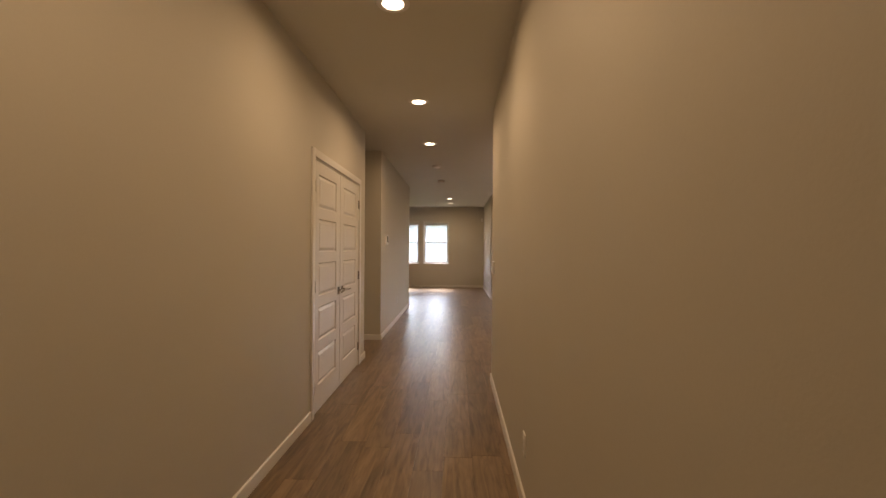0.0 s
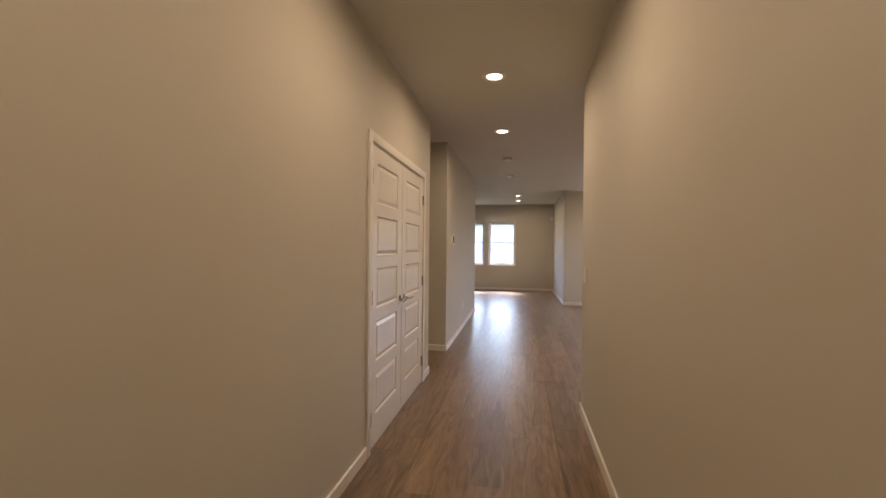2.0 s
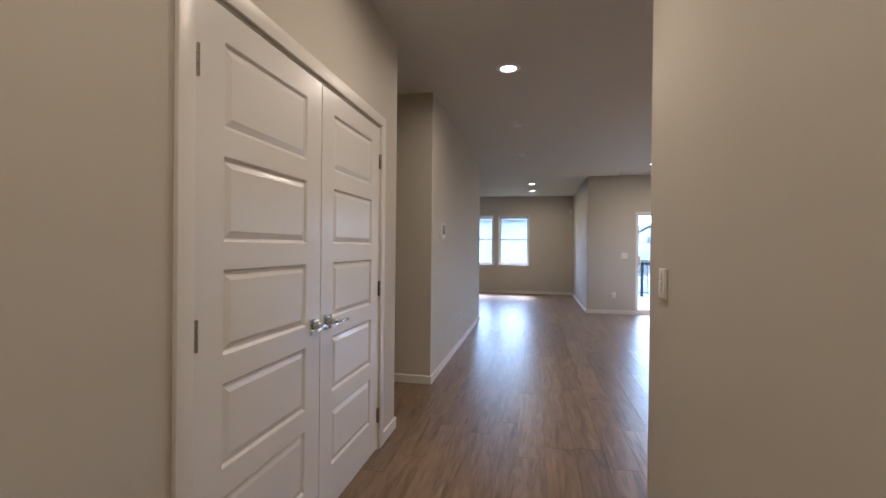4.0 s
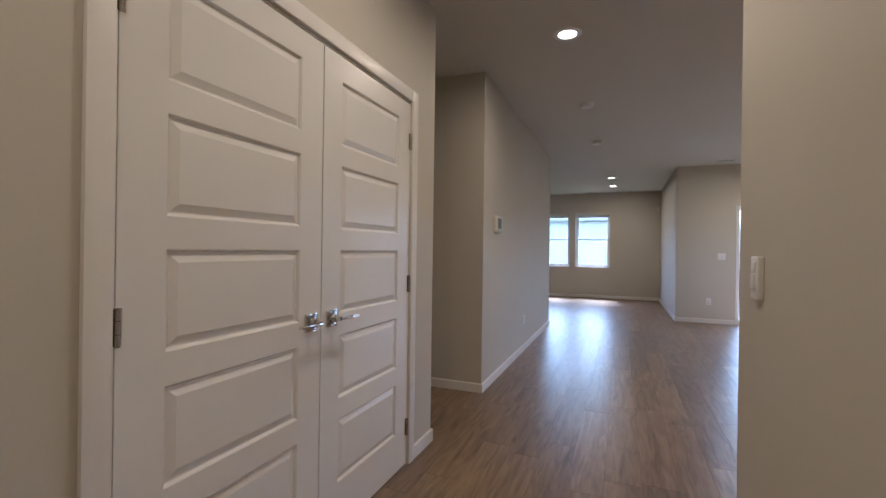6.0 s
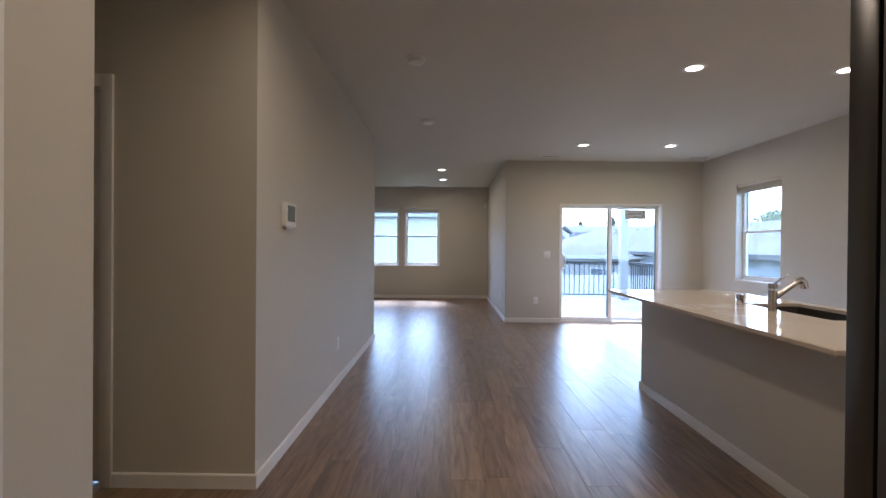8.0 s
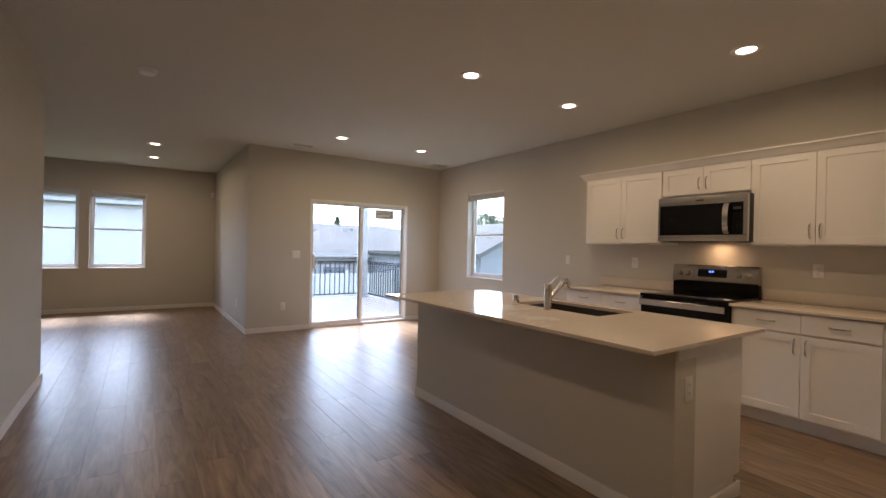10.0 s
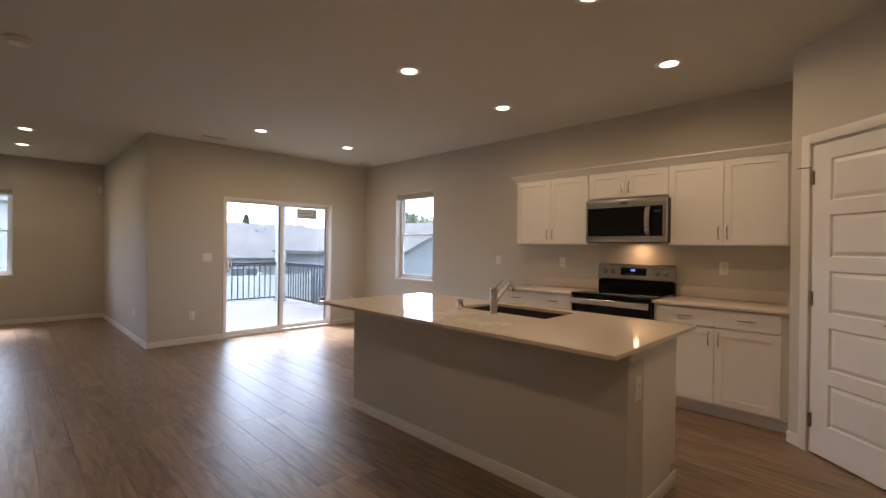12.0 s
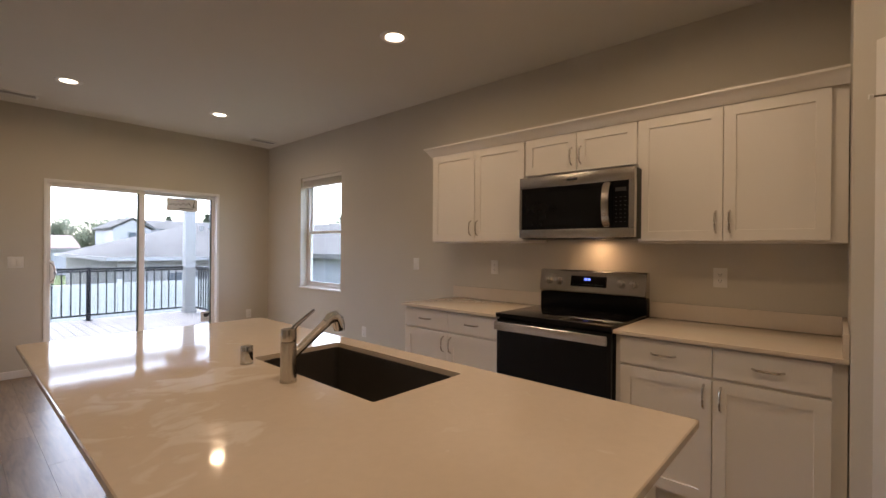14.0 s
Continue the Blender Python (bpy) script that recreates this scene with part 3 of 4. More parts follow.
def slab_with_hole(x0, x1, y0, y1, z0, z1, hx0, hx1, hy0, hy1, r=0.013):
    """A worktop with a round-cornered cut-out and eased edges."""
    bm = bmesh.new()
    inner = []
    for cx, cy, a0 in ((hx1 - r, hy1 - r, 0), (hx0 + r, hy1 - r, 90), (hx0 + r, hy0 + r, 180), (hx1 - r, hy0 + r, 270)):
        for k in range(7):
            a = radians(a0 + 15 * k)
            inner.append((cx + r * math.cos(a), cy + r * math.sin(a)))
    outer_c = [(x1, y1), (x0, y1), (x0, y0), (x1, y0)]
    e = 0.003
    for z, ins in ((z1, e), (z0, 0)):
        o = [bm.verts.new((x + (-ins if x == x1 else ins), y + (-ins if y == y1 else ins), z)) for x, y in outer_c]
        i = [bm.verts.new((x, y, z)) for x, y in inner]
        for c in range(4):
            seg = i[c * 7:c * 7 + 7]
            for k in range(6):
                bm.faces.new((o[c], seg[k], seg[k + 1]))
            bm.faces.new((o[c], seg[6], i[(c * 7 + 7) % 28], o[(c + 1) % 4]))
        if z == z1:
            oi, ii = o, i
    mid = [bm.verts.new((x, y, z1 - e)) for x, y in outer_c]
    low_o, low_i = o, i
    for k in range(4):
        bm.faces.new((oi[k], oi[(k + 1) % 4], mid[(k + 1) % 4], mid[k]))
        bm.faces.new((mid[k], mid[(k + 1) % 4], low_o[(k + 1) % 4], low_o[k]))
    for k in range(28):
        bm.faces.new((ii[k], ii[(k + 1) % 28], low_i[(k + 1) % 28], low_i[k]))
    return bm


SK = (2.094, 2.484, 6.342, 7.075)
solid("island_worktop", slab_with_hole(1.495, 2.580, 5.640, 8.010, CT - 0.02, CT, *SK), ISLAND_QUARTZ, "polished cream quartz worktop with water marks on the island", "worktop")

# sink
sk = thing("kitchen_sink", "dark brown composite undermount sink in the island", "sink", pose(SK[0], SK[2], CT - 0.022))
w, l, dp = SK[1] - SK[0], SK[3] - SK[2], 0.215
bm = bmesh.new()
rings = []
for ins, z in ((-0.02, 0.0), (0.004, 0.0), (0.006, -0.02), (0.014, -dp + 0.03), (0.03, -dp + 0.006), (0.06, -dp)):
    r = 0.02
    ring = []
    for cx, cy, a0 in ((w - ins - r, l - ins - r, 0), (ins + r, l - ins - r, 90), (ins + r, ins + r, 180), (w - ins - r, ins + r, 270)):
        for k in range(7):
            a = radians(a0 + 15 * k)
            ring.append(bm.verts.new((cx + r * math.cos(a), cy + r * math.sin(a), z)))
    rings.append(ring)
for q, s2 in zip(rings, rings[1:]):
    for k in range(28):
        bm.faces.new((q[k], q[(k + 1) % 28], s2[(k + 1) % 28], s2[k]))
bm.faces.new(rings[-1])
part("basin", bm, SINK, sk)
bm = cyl(bmesh.new(), (w / 2, l / 2, -dp + 0.001), (0, 0, 1), 0.045, 0.004, 28, 0.04)
part("drain", bm, CHROME, sk, "round steel drain")

# faucet
fc = thing("kitchen_faucet", "satin chrome pull-out kitchen faucet with one lever", "faucet", pose(2.030, 6.69, CT))
bm = cyl(bmesh.new(), (0, 0, 0), (0, 0, 1), 0.027, 0.006, 32)
cyl(bm, (0, 0, 0.006), (0, 0, 1), 0.0255, 0.122, 32, 0.0245)
part("body", bm, NICKEL, fc)
part("cap", cyl(bmesh.new(), (0, 0, 0.130), (0, 0, 1), 0.0252, 0.040, 32, 0.0242, bevel=0.003), NICKEL, fc)
part("lever", tube(bmesh.new(), [(0.008, 0.0, 0.162), (0.026, -0.002, 0.178), (0.060, -0.005, 0.203), (0.088, -0.006, 0.222)], [0.008, 0.007, 0.0055, 0.005]), CHROME, fc)
part("spout", tube(bmesh.new(), [(0.0, 0, 0.068), (0.03, 0, 0.092), (0.09, 0, 0.136), (0.147, 0, 0.177)], [0.016, 0.0145, 0.0145, 0.0155], 20), NICKEL, fc)
part("spray_head", tube(bmesh.new(), [(0.138, 0, 0.173), (0.154, 0, 0.187), (0.172, 0, 0.189), (0.185, 0, 0.178), (0.192, 0, 0.152), (0.194, 0, 0.140)], [0.0155, 0.019, 0.022, 0.023, 0.0215, 0.019], 20), CHROME, fc)
ag = thing("sink_air_gap", "small chrome cylinder air gap on the worktop", "air gap", pose(2.036, 7.000, CT))
part("cap", cyl(bmesh.new(), (0, 0, 0.004), (0, 0, 1), 0.0222, 0.062, 28, bevel=0.002), CHROME, ag)
part("base_ring", cyl(bmesh.new(), (0, 0, 0), (0, 0, 1), 0.023, 0.005, 28), CHROME, ag)


# ---- kitchen run along the east wall ----
def pull(parent, x, z, length, vertical):
    pts = []
    for k in range(9):
        u = -1 + k / 4
        a = u * length / 2
        out = -0.030 + 0.012 * u * u
        if abs(u) == 1:
            out = 0.0
        pts.append((x, out, z + a) if vertical else (x + a, out, z))
    part("handle", tube(bmesh.new(), pts, 0.0052, 10), NICKEL, parent, "satin nickel bow pull")


def front(parent, name, x0, x1, z0, z1, pull_at=None, vertical=True, rail=0.055):
    d = part(name, panel_leaf(x1 - x0, z1 - z0, 0.019, [(rail, x1 - x0 - rail, rail, z1 - z0 - rail)] if rail else [], SHAKER), CAB, parent)
    d.location = (x0, 0, z0)
    if pull_at:
        pull(d, pull_at[0] - x0, pull_at[1] - z0, 0.115, vertical)
    return d


FRONT = 3.722


def base_cabinet(y_left, y_right, filler=0.0, lead=0.004):
    w = y_left - y_right
    t = thing("base_cabinet", "white shaker base cabinet with two drawers and two doors", "cabinet", pose(FRONT, y_left, 0, 0, 0, -90), "kitchen base cabinets")
    bm = boxm(0, w, 0.020, EAST - FRONT - 0.002, 0.10, CT - 0.022, bevel=0.001)
    box(bm, 0, w, 0.085, EAST - FRONT - 0.002, 0.0, 0.10)
    part("body", bm, CAB, t)
    u = w - filler
    m = (u + lead) / 2
    for a, b, px in ((lead, m - 0.002, m - 0.035), (m + 0.002, u - 0.004, m + 0.035)):
        front(t, "drawer", a, b, 0.732, 0.868, ((a + b) / 2, 0.800), False, 0)
        front(t, "door", a, b, 0.122, 0.716, (px, 0.632))
    return t


base_cabinet(7.945, 7.050)
base_cabinet(6.282, 5.345, 0.045, 0.030)


def upper_cabinet(y_left, y_right, z0, z1, filler=0.0, front_x=4.030, pz=None):
    w = y_left - y_right
    t = thing("wall_cabinet", "white shaker wall cabinet with two doors", "cabinet", pose(front_x, y_left, 0, 0, 0, -90), "kitchen wall cabinets")
    part("body", boxm(0, w, 0.020, EAST - front_x - 0.002, z0 - 0.012, z1 + 0.01, bevel=0.001), CAB, t)
    u = w - filler
    m = u / 2
    for a, b, px in ((0.006, m - 0.002, m - 0.032), (m + 0.002, u - 0.006, m + 0.032)):
        front(t, "door", a, b, z0, z1, (px, pz if pz else z0 + 0.10))
    return t


upper_cabinet(7.945, 7.046, 1.392, 2.098)
upper_cabinet(7.045, 6.272, 1.846, 2.098, pz=1.945)
upper_cabinet(6.271, 5.345, 1.386, 2.098, 0.055)
cr = bmesh.new()
prof = [(4.026, 2.100), (4.016, 2.112), (4.006, 2.128), (3.990, 2.150), (3.978, 2.160), (3.978, 2.172), (4.05, 2.172), (4.05, 2.111)]
ends = []
for y, k in ((5.343, 0), (7.952, 1)):
    ends.append([cr.verts.new((x, y + k * (4.03 - x if x < 4.03 else 0), z)) for x, z in prof])
for k in range(len(prof)):
    cr.faces.new((ends[0][k], ends[0][(k + 1) % 8], ends[1][(k + 1) % 8], ends[1][k]))
cr.faces.new(ends[0])
side = [[cr.verts.new((4.030 - (4.03 - x), 7.952 + max(0.0, 4.03 - x), z)) for x, z in prof[:6]], [cr.verts.new((EAST - 0.002, 7.952 + max(0.0, 4.03 - x), z)) for x, z in prof[:6]]]
for k in range(5):
    cr.faces.new((side[0][k], side[0][k + 1], side[1][k + 1], side[1][k]))
cr.faces.new((ends[1][5], ends[1][6], cr.verts.new((EAST - 0.002, 7.952, 2.172)), side[1][5]))
solid("crown_molding", cr, CAB, "white sloping crown molding over the wall cabinets", "molding")


def worktop(y0, y1, side_splash):
    t = thing("kitchen_worktop", "polished cream quartz worktop with a low upstand", "worktop", pose(3.697, y0, CT - 0.02), "kitchen wall worktops")
    part("slab", boxm(0, EAST - 3.697 - 0.002, 0, y1 - y0, 0, 0.02, bevel=0.002), QUARTZ, t)
    part("backsplash", boxm(EAST - 3.697 - 0.022, EAST - 3.697 - 0.002, 0, y1 - y0, 0.0205, 0.12, bevel=0.002), QUARTZ, t)
    if side_splash:
        part("side_splash", boxm(0.01, EAST - 3.697 - 0.023, 0, 0.02, 0.0205, 0.12, bevel=0.002), QUARTZ, t)


worktop(7.050, 7.965, False)
worktop(5.342, 6.285, True)

# range
RW = 0.757
rg = thing("electric_range", "stainless steel electric range with black glass cooktop", "range", pose(3.700, 7.046, 0, 0, 0, -90))
bm = boxm(0, RW, 0.03, 0.64, 0.04, 0.885, bevel=0.003)
for x in (0.05, RW - 0.05):
    for y in (0.08, 0.58):
        cyl(bm, (x, y, 0), (0, 0, 1), 0.018, 0.04, 12)
part("body", bm, BLACK, rg)
ct = part("cooktop", boxm(-0.001, RW + 0.001, -0.012, 0.575, 0.886, 0.916, bevel=0.005), BLACK_GLASS, rg, "black ceramic glass cooktop")
for x, y, r in ((0.2, 0.15, 0.10), (0.56, 0.15, 0.115), (0.2, 0.42, 0.075), (0.56, 0.42, 0.085)):
    bm = bmesh.new()
    ring_a = [bm.verts.new((x + r * math.cos(k * math.pi / 24), y + r * math.sin(k * math.pi / 24), 0.9164)) for k in range(48)]
    ring_b = [bm.verts.new((x + (r - 0.003) * math.cos(k * math.pi / 24), y + (r - 0.003) * math.sin(k * math.pi / 24), 0.9164)) for k in range(48)]
    for k in range(48):
        bm.faces.new((ring_a[k], ring_a[(k + 1) % 48], ring_b[(k + 1) % 48], ring_b[k]))
    part("burner_ring", bm, SCREEN, ct, "thin grey burner outline")
dr = part("oven_door", boxm(0.004, RW - 0.004, -0.004, 0.03, 0.235, 0.878, bevel=0.004), BLACK, rg, "black oven door")
part("window", boxm(0.03, RW - 0.03, -0.0055, -0.003, 0.27, 0.80), BLACK_GLASS, dr, "black glass oven window")
bm = boxm(0.012, RW - 0.012, -0.052, -0.034, 0.812, 0.866, bevel=0.007, segments=3)
box(bm, 0.02, 0.045, -0.036, 0.0, 0.822, 0.856), box(bm, RW - 0.045, RW - 0.02, -0.036, 0.0, 0.822, 0.856)
part("handle", bm, STEEL, dr, "wide stainless bar handle")
part("storage_drawer", boxm(0.004, RW - 0.004, -0.004, 0.03, 0.05, 0.225, bevel=0.004), STEEL, rg, "stainless storage drawer")
bm = boxm(0.0, RW, 0.576, 0.640, 0.886, 1.02, bevel=0.003)
part("back_riser", bm, BLACK_GLASS, rg)
bm = bmesh.new()
prof = [(0.572, 1.021), (0.556, 1.035), (0.580, 1.178), (0.590, 1.186), (0.640, 1.186), (0.640, 1.021)]
a = [bm.verts.new((0, y, z)) for y, z in prof]
b = [bm.verts.new((RW, y, z)) for y, z in prof]
for k in range(6):
    bm.faces.new((a[k], a[(k + 1) % 6], b[(k + 1) % 6], b[k]))
bm.faces.new(a), bm.faces.new(b[::-1])
bmesh.ops.bevel(bm, geom=list(bm.edges), offset=0.003, segments=2, affect="EDGES")
bg = part("control_panel", bm, STEEL, rg, "brushed stainless control panel")
tilt = pose(0, 0.566, 1.105, -9.5)


def on_panel(name, bm, mat, label="", parent=None):
    ob = part(name, bm, mat, parent or bg, label)
    ob.matrix_basis = tilt
    return ob


on_panel("display", boxm(0.245, 0.500, -0.005, 0.002, -0.032, 0.042, bevel=0.002), BLACK_GLASS, "black display window")
for k in range(4):
    on_panel("clock_digit", boxm(0.347 + 0.0105 * k + (0.003 if k > 1 else 0), 0.3545 + 0.0105 * k + (0.003 if k > 1 else 0), -0.0062, -0.0054, 0.010, 0.028), BLUE_LED, "glowing blue clock digit")
for k in range(10):
    on_panel("key_mark", boxm(0.262 + 0.023 * k, 0.272 + 0.023 * k, -0.0062, -0.0054, -0.018, -0.0155), SCREEN)
for x in (0.071, 0.148, 0.597, 0.677):
    bm = cyl(bmesh.new(), (x, 0, 0), (0, -1, 0), 0.0275, 0.007, 28)
    cyl(bm, (x, -0.007, 0), (0, -1, 0), 0.0235, 0.020, 28, 0.021, bevel=0.002)
    box(bm, x - 0.004, x + 0.004, -0.031, -0.02, -0.021, 0.021, bevel=0.0015)
    on_panel("knob", bm, NICKEL, "metal burner knob")

# microwave
MW, MH = 0.762, 0.412
mw = thing("microwave_oven", "stainless over-the-range microwave with black glass door", "microwave", pose(3.905, 7.008, 1.400, 0, 0, -90))
part("body", boxm(0.002, MW - 0.002, 0.035, EAST - 3.905 - 0.003, 0.0, MH, bevel=0.003), BLACK, mw, "black sheet-metal case")
bm = bmesh.new()
box(bm, 0, MW, 0, 0.036, MH - 0.075, MH, bevel=0.004), box(bm, 0, MW, 0, 0.036, 0.006, 0.062, bevel=0.004)
box(bm, 0, 0.018, 0.0005, 0.036, 0.062, MH - 0.075), box(bm, MW - 0.032, MW, 0.0005, 0.036, 0.062, MH - 0.075)
part("steel_frame", bm, STEEL, mw, "brushed stainless door frame")
gl = part("door_glass", boxm(0.018, 0.634, 0.003, 0.034, 0.062, MH - 0.075, bevel=0.002), BLACK_GLASS, mw, "black glass door")
part("window", boxm(0.045, 0.575, 0.0018, 0.0026, 0.088, MH - 0.105), BLACK, gl, "dark mesh window")
cp = part("keypad", boxm(0.636, MW - 0.032, 0.003, 0.034, 0.062, MH - 0.075, bevel=0.002), BLACK_GLASS, mw, "black glass keypad")
for r in range(7):
    for c in range(3):
        part("key_mark", boxm(0.652 + 0.026 * c, 0.662 + 0.026 * c, 0.0018, 0.0027, 0.095 + 0.024 * r, 0.099 + 0.024 * r), KEY_PRINT, cp)
part("clock_window", boxm(0.652, 0.714, 0.0018, 0.0027, 0.276, 0.298), KEY_PRINT, cp, "unlit grey clock window")
bm = bmesh.new()
pts = [(-0.012, 0.072), (-0.034, 0.10), (-0.045, 0.15), (-0.049, 0.2), (-0.045, 0.25), (-0.034, 0.30), (-0.012, 0.328)]
q = [[bm.verts.new((x, y + d, z)) for x, d in ((0.586, 0), (0.629, 0), (0.629, 0.008), (0.586, 0.008))] for y, z in pts]
for m, n in zip(q, q[1:]):
    for k in range(4):
        bm.faces.new((m[k], m[(k + 1) % 4], n[(k + 1) % 4], n[k]))
bm.faces.new(q[0]), bm.faces.new(q[-1])
box(bm, 0.593, 0.622, -0.012, 0.004, 0.068, 0.088), box(bm, 0.593, 0.622, -0.012, 0.004, 0.312, 0.332)
part("handle", bm, STEEL, mw, "curved stainless handle")
part("badge", boxm(0.345, 0.415, -0.0008, 0.0, MH - 0.045, MH - 0.032), KEY_PRINT, mw, "small dark maker's mark")
bm = bmesh.new()
for k in range(24):
    box(bm, 0.06 + 0.027 * k, 0.078 + 0.027 * k, 0.05, 0.10, -0.002, 0.0)
part("vent_grille", bm, DARK, mw)
part("lamp_cover", boxm(0.36, 0.46, 0.24, 0.29, -0.0016, -0.0004), SCREEN, mw, "small grey lamp cover")

# fridge
fg = thing("refrigerator", "dark stainless refrigerator with grey painted sides", "refrigerator", pose(0.757, 4.78, 0))
part("body", boxm(0, 0.905, -0.72, -0.062, 0.03, 1.76, bevel=0.004), FRIDGE_SIDE, fg, "dark grey painted cabinet")
for a, b, z0, z1 in ((0.0, 0.45, 0.70, 1.78), (0.455, 0.905, 0.70, 1.78), (0.0, 0.905, 0.06, 0.69)):
    d = part("fridge_door" if z0 > 0.5 else "freezer_drawer", boxm(a, b, -0.056, 0.0, z0, z1, bevel=0.006), FRIDGE_STEEL, fg)
    if z0 > 0.5:
        hx = 0.41 if a == 0 else 0.495
        part("handle", tube(bmesh.new(), [(hx, 0.0, 0.85), (hx, 0.045, 0.88), (hx, 0.05, 1.2), (hx, 0.045, 1.57), (hx, 0.0, 1.6)], 0.011), FRIDGE_STEEL, d)
    else:
        part("handle", tube(bmesh.new(), [(0.1, 0.0, 0.62), (0.12, 0.045, 0.62), (0.45, 0.05, 0.62), (0.78, 0.045, 0.62), (0.8, 0.0, 0.62)], 0.011), FRIDGE_STEEL, d)
part("kickplate", boxm(0.01, 0.895, -0.70, -0.02, 0.0, 0.029), BLACK, fg)


# ---- wall fixtures ----
def plate(name, label, category, m, w=0.072, h=0.115, group=""):
    t = thing(name, label, category, m, group)
    part("cover_plate", boxm(-w / 2, w / 2, -0.006, 0.0, -h / 2, h / 2, bevel=0.0025), PLASTIC, t)
    return t


def outlet(x, y, z, turn):
    t = plate("wall_outlet", "white duplex electrical outlet on the wall", "outlet", pose(x, y, z, 0, 0, turn), group="wall outlets")
    body = part("receptacle", boxm(-0.0165, 0.0165, -0.0085, -0.006, -0.034, 0.034, bevel=0.001), PLASTIC, t)
    bm = bmesh.new()
    for s in (-0.019, 0.017):
        box(bm, -0.0075, -0.0055, -0.0089, -0.0084, s - 0.002, s + 0.007), box(bm, 0.0055, 0.0075, -0.0089, -0.0084, s - 0.002, s + 0.006)
        cyl(bm, (0, -0.0084, s - 0.007), (0, -1, 0), 0.0025, 0.0005, 10)
    part("slots", bm, DARK, body)


def switch(x, y, z, turn, gangs=1):
    t = plate("light_switch", "white rocker light switch on the wall", "switch", pose(x, y, z, 0, 0, turn), 0.072 + 0.046 * (gangs - 1), group="light switches")
    for g in range(gangs):
        c = (g - (gangs - 1) / 2) * 0.046
        bm = boxm(c - 0.0165, c + 0.0165, -0.0095, -0.006, -0.033, 0.033, bevel=0.0012)
        for v in bm.verts:
            if v.co.y < -0.007 and v.co.z > 0.02:
                v.co.y += 0.003
        part("rocker", bm, PLASTIC, t)


outlet(HR, 2.19, 0.330, -90), outlet(TW, 8.02, 0.377, 90), outlet(1.553, SLIDE_Y, 0.373, 0), outlet(4.08, SLIDE_Y, 0.408, 0)
outlet(EAST, 7.527, 1.178, -90), outlet(EAST, 5.90, 1.172, -90), outlet(EAST, 9.273, 0.405, -90), outlet(JOG_X, 12.24, 0.367, -90)
outlet(IX0 + 0.115, IY0, 0.66, 0)
switch(1.74, SLIDE_Y, 1.156, 0, 2), switch(EAST, 8.463, 1.179, -90)
t = thing("light_switch", "thick white dimmer switch near the wall's end", "switch", pose(HR, 4.143, 1.154, 0, 0, -90), "light switches")
part("cover_plate", boxm(-0.036, 0.036, -0.016, 0.0, -0.060, 0.060, bevel=0.006, segments=3), PLASTIC, t)
part("rocker", boxm(-0.018, 0.018, -0.021, -0.0155, -0.032, 0.012, bevel=0.002), PLASTIC, t)
part("slider", boxm(-0.016, 0.016, -0.019, -0.0155, 0.018, 0.046, bevel=0.002), PLASTIC, t)

th = thing("thermostat", "white wall thermostat with a grey screen", "thermostat", pose(TW, 6.712, 1.460, 0, 0, 90))
part("case", boxm(-0.092, 0.092, -0.028, 0.0, -0.072, 0.078, bevel=0.006, segments=3), PLASTIC, th)
part("screen", boxm(-0.062, 0.068, -0.0292, -0.0278, -0.038, 0.060), SCREEN, th, "grey display")
part("sensor_foot", boxm(-0.05, 0.05, -0.018, 0.0, -0.084, -0.072, bevel=0.002), PLASTIC, th)


def smoke_detector(x, y):
    t = thing("smoke_detector", "round white smoke detector on the ceiling", "smoke detector", pose(x, y, CEIL), "smoke detectors")
    bm = cyl(bmesh.new(), (0, 0, 0), (0, 0, -1), 0.076, 0.012, 36)
    part("base", bm, PLASTIC, t)
    part("cover", cyl(bmesh.new(), (0, 0, -0.012), (0, 0, -1), 0.07, 0.026, 36, 0.056, bevel=0.004), PLASTIC, t)
    part("test_button", cyl(bmesh.new(), (0.02, 0, -0.038), (0, 0, -1), 0.01, 0.002, 16), PLASTIC, t)


smoke_detector(-0.216, 7.43), smoke_detector(-0.196, 9.13)


def ceiling_vent(x, y):
    t = thing("ceiling_vent", "white slotted metal air vent in the ceiling", "vent", pose(x, y, CEIL), "ceiling air vents")
    w, d = 0.165, 0.075
    bm = boxm(-w, w, -d, -d + 0.018, -0.0035, 0, bevel=0.001)
    box(bm, -w, w, d - 0.018, d, -0.0035, 0, bevel=0.001), box(bm, -w, -w + 0.018, -d + 0.018, d - 0.018, -0.0035, 0), box(bm, w - 0.018, w, -d + 0.018, d - 0.018, -0.0035, 0)
    part("frame", bm, PLASTIC, t)
    part("backing", boxm(-w + 0.018, w - 0.018, -d + 0.018, d - 0.018, -0.0012, -0.0004), DARK, t)
    for k in range(6):
        bm = boxm(-w + 0.018, w - 0.018, -0.0028, 0.0028, -0.0030, -0.002)
        o = part("slat", bm, PLASTIC, t)
        o.location = (0, -d + 0.026 + 0.0194 * k, 0)


ceiling_vent(1.70, 11.11), ceiling_vent(4.09, 11.13), ceiling_vent(-0.58, 14.68)
ms = thing("motion_sensor", "small white motion sensor high on the wall corner", "motion sensor", pose(0.985, FAR_Y, 2.29))
part("case", boxm(-0.03, 0.03, -0.045, 0, -0.05, 0.05, bevel=0.01, segments=3), PLASTIC, ms)
part("lens", boxm(-0.02, 0.02, -0.048, -0.044, -0.03, 0.005, bevel=0.002), BLIND, ms)

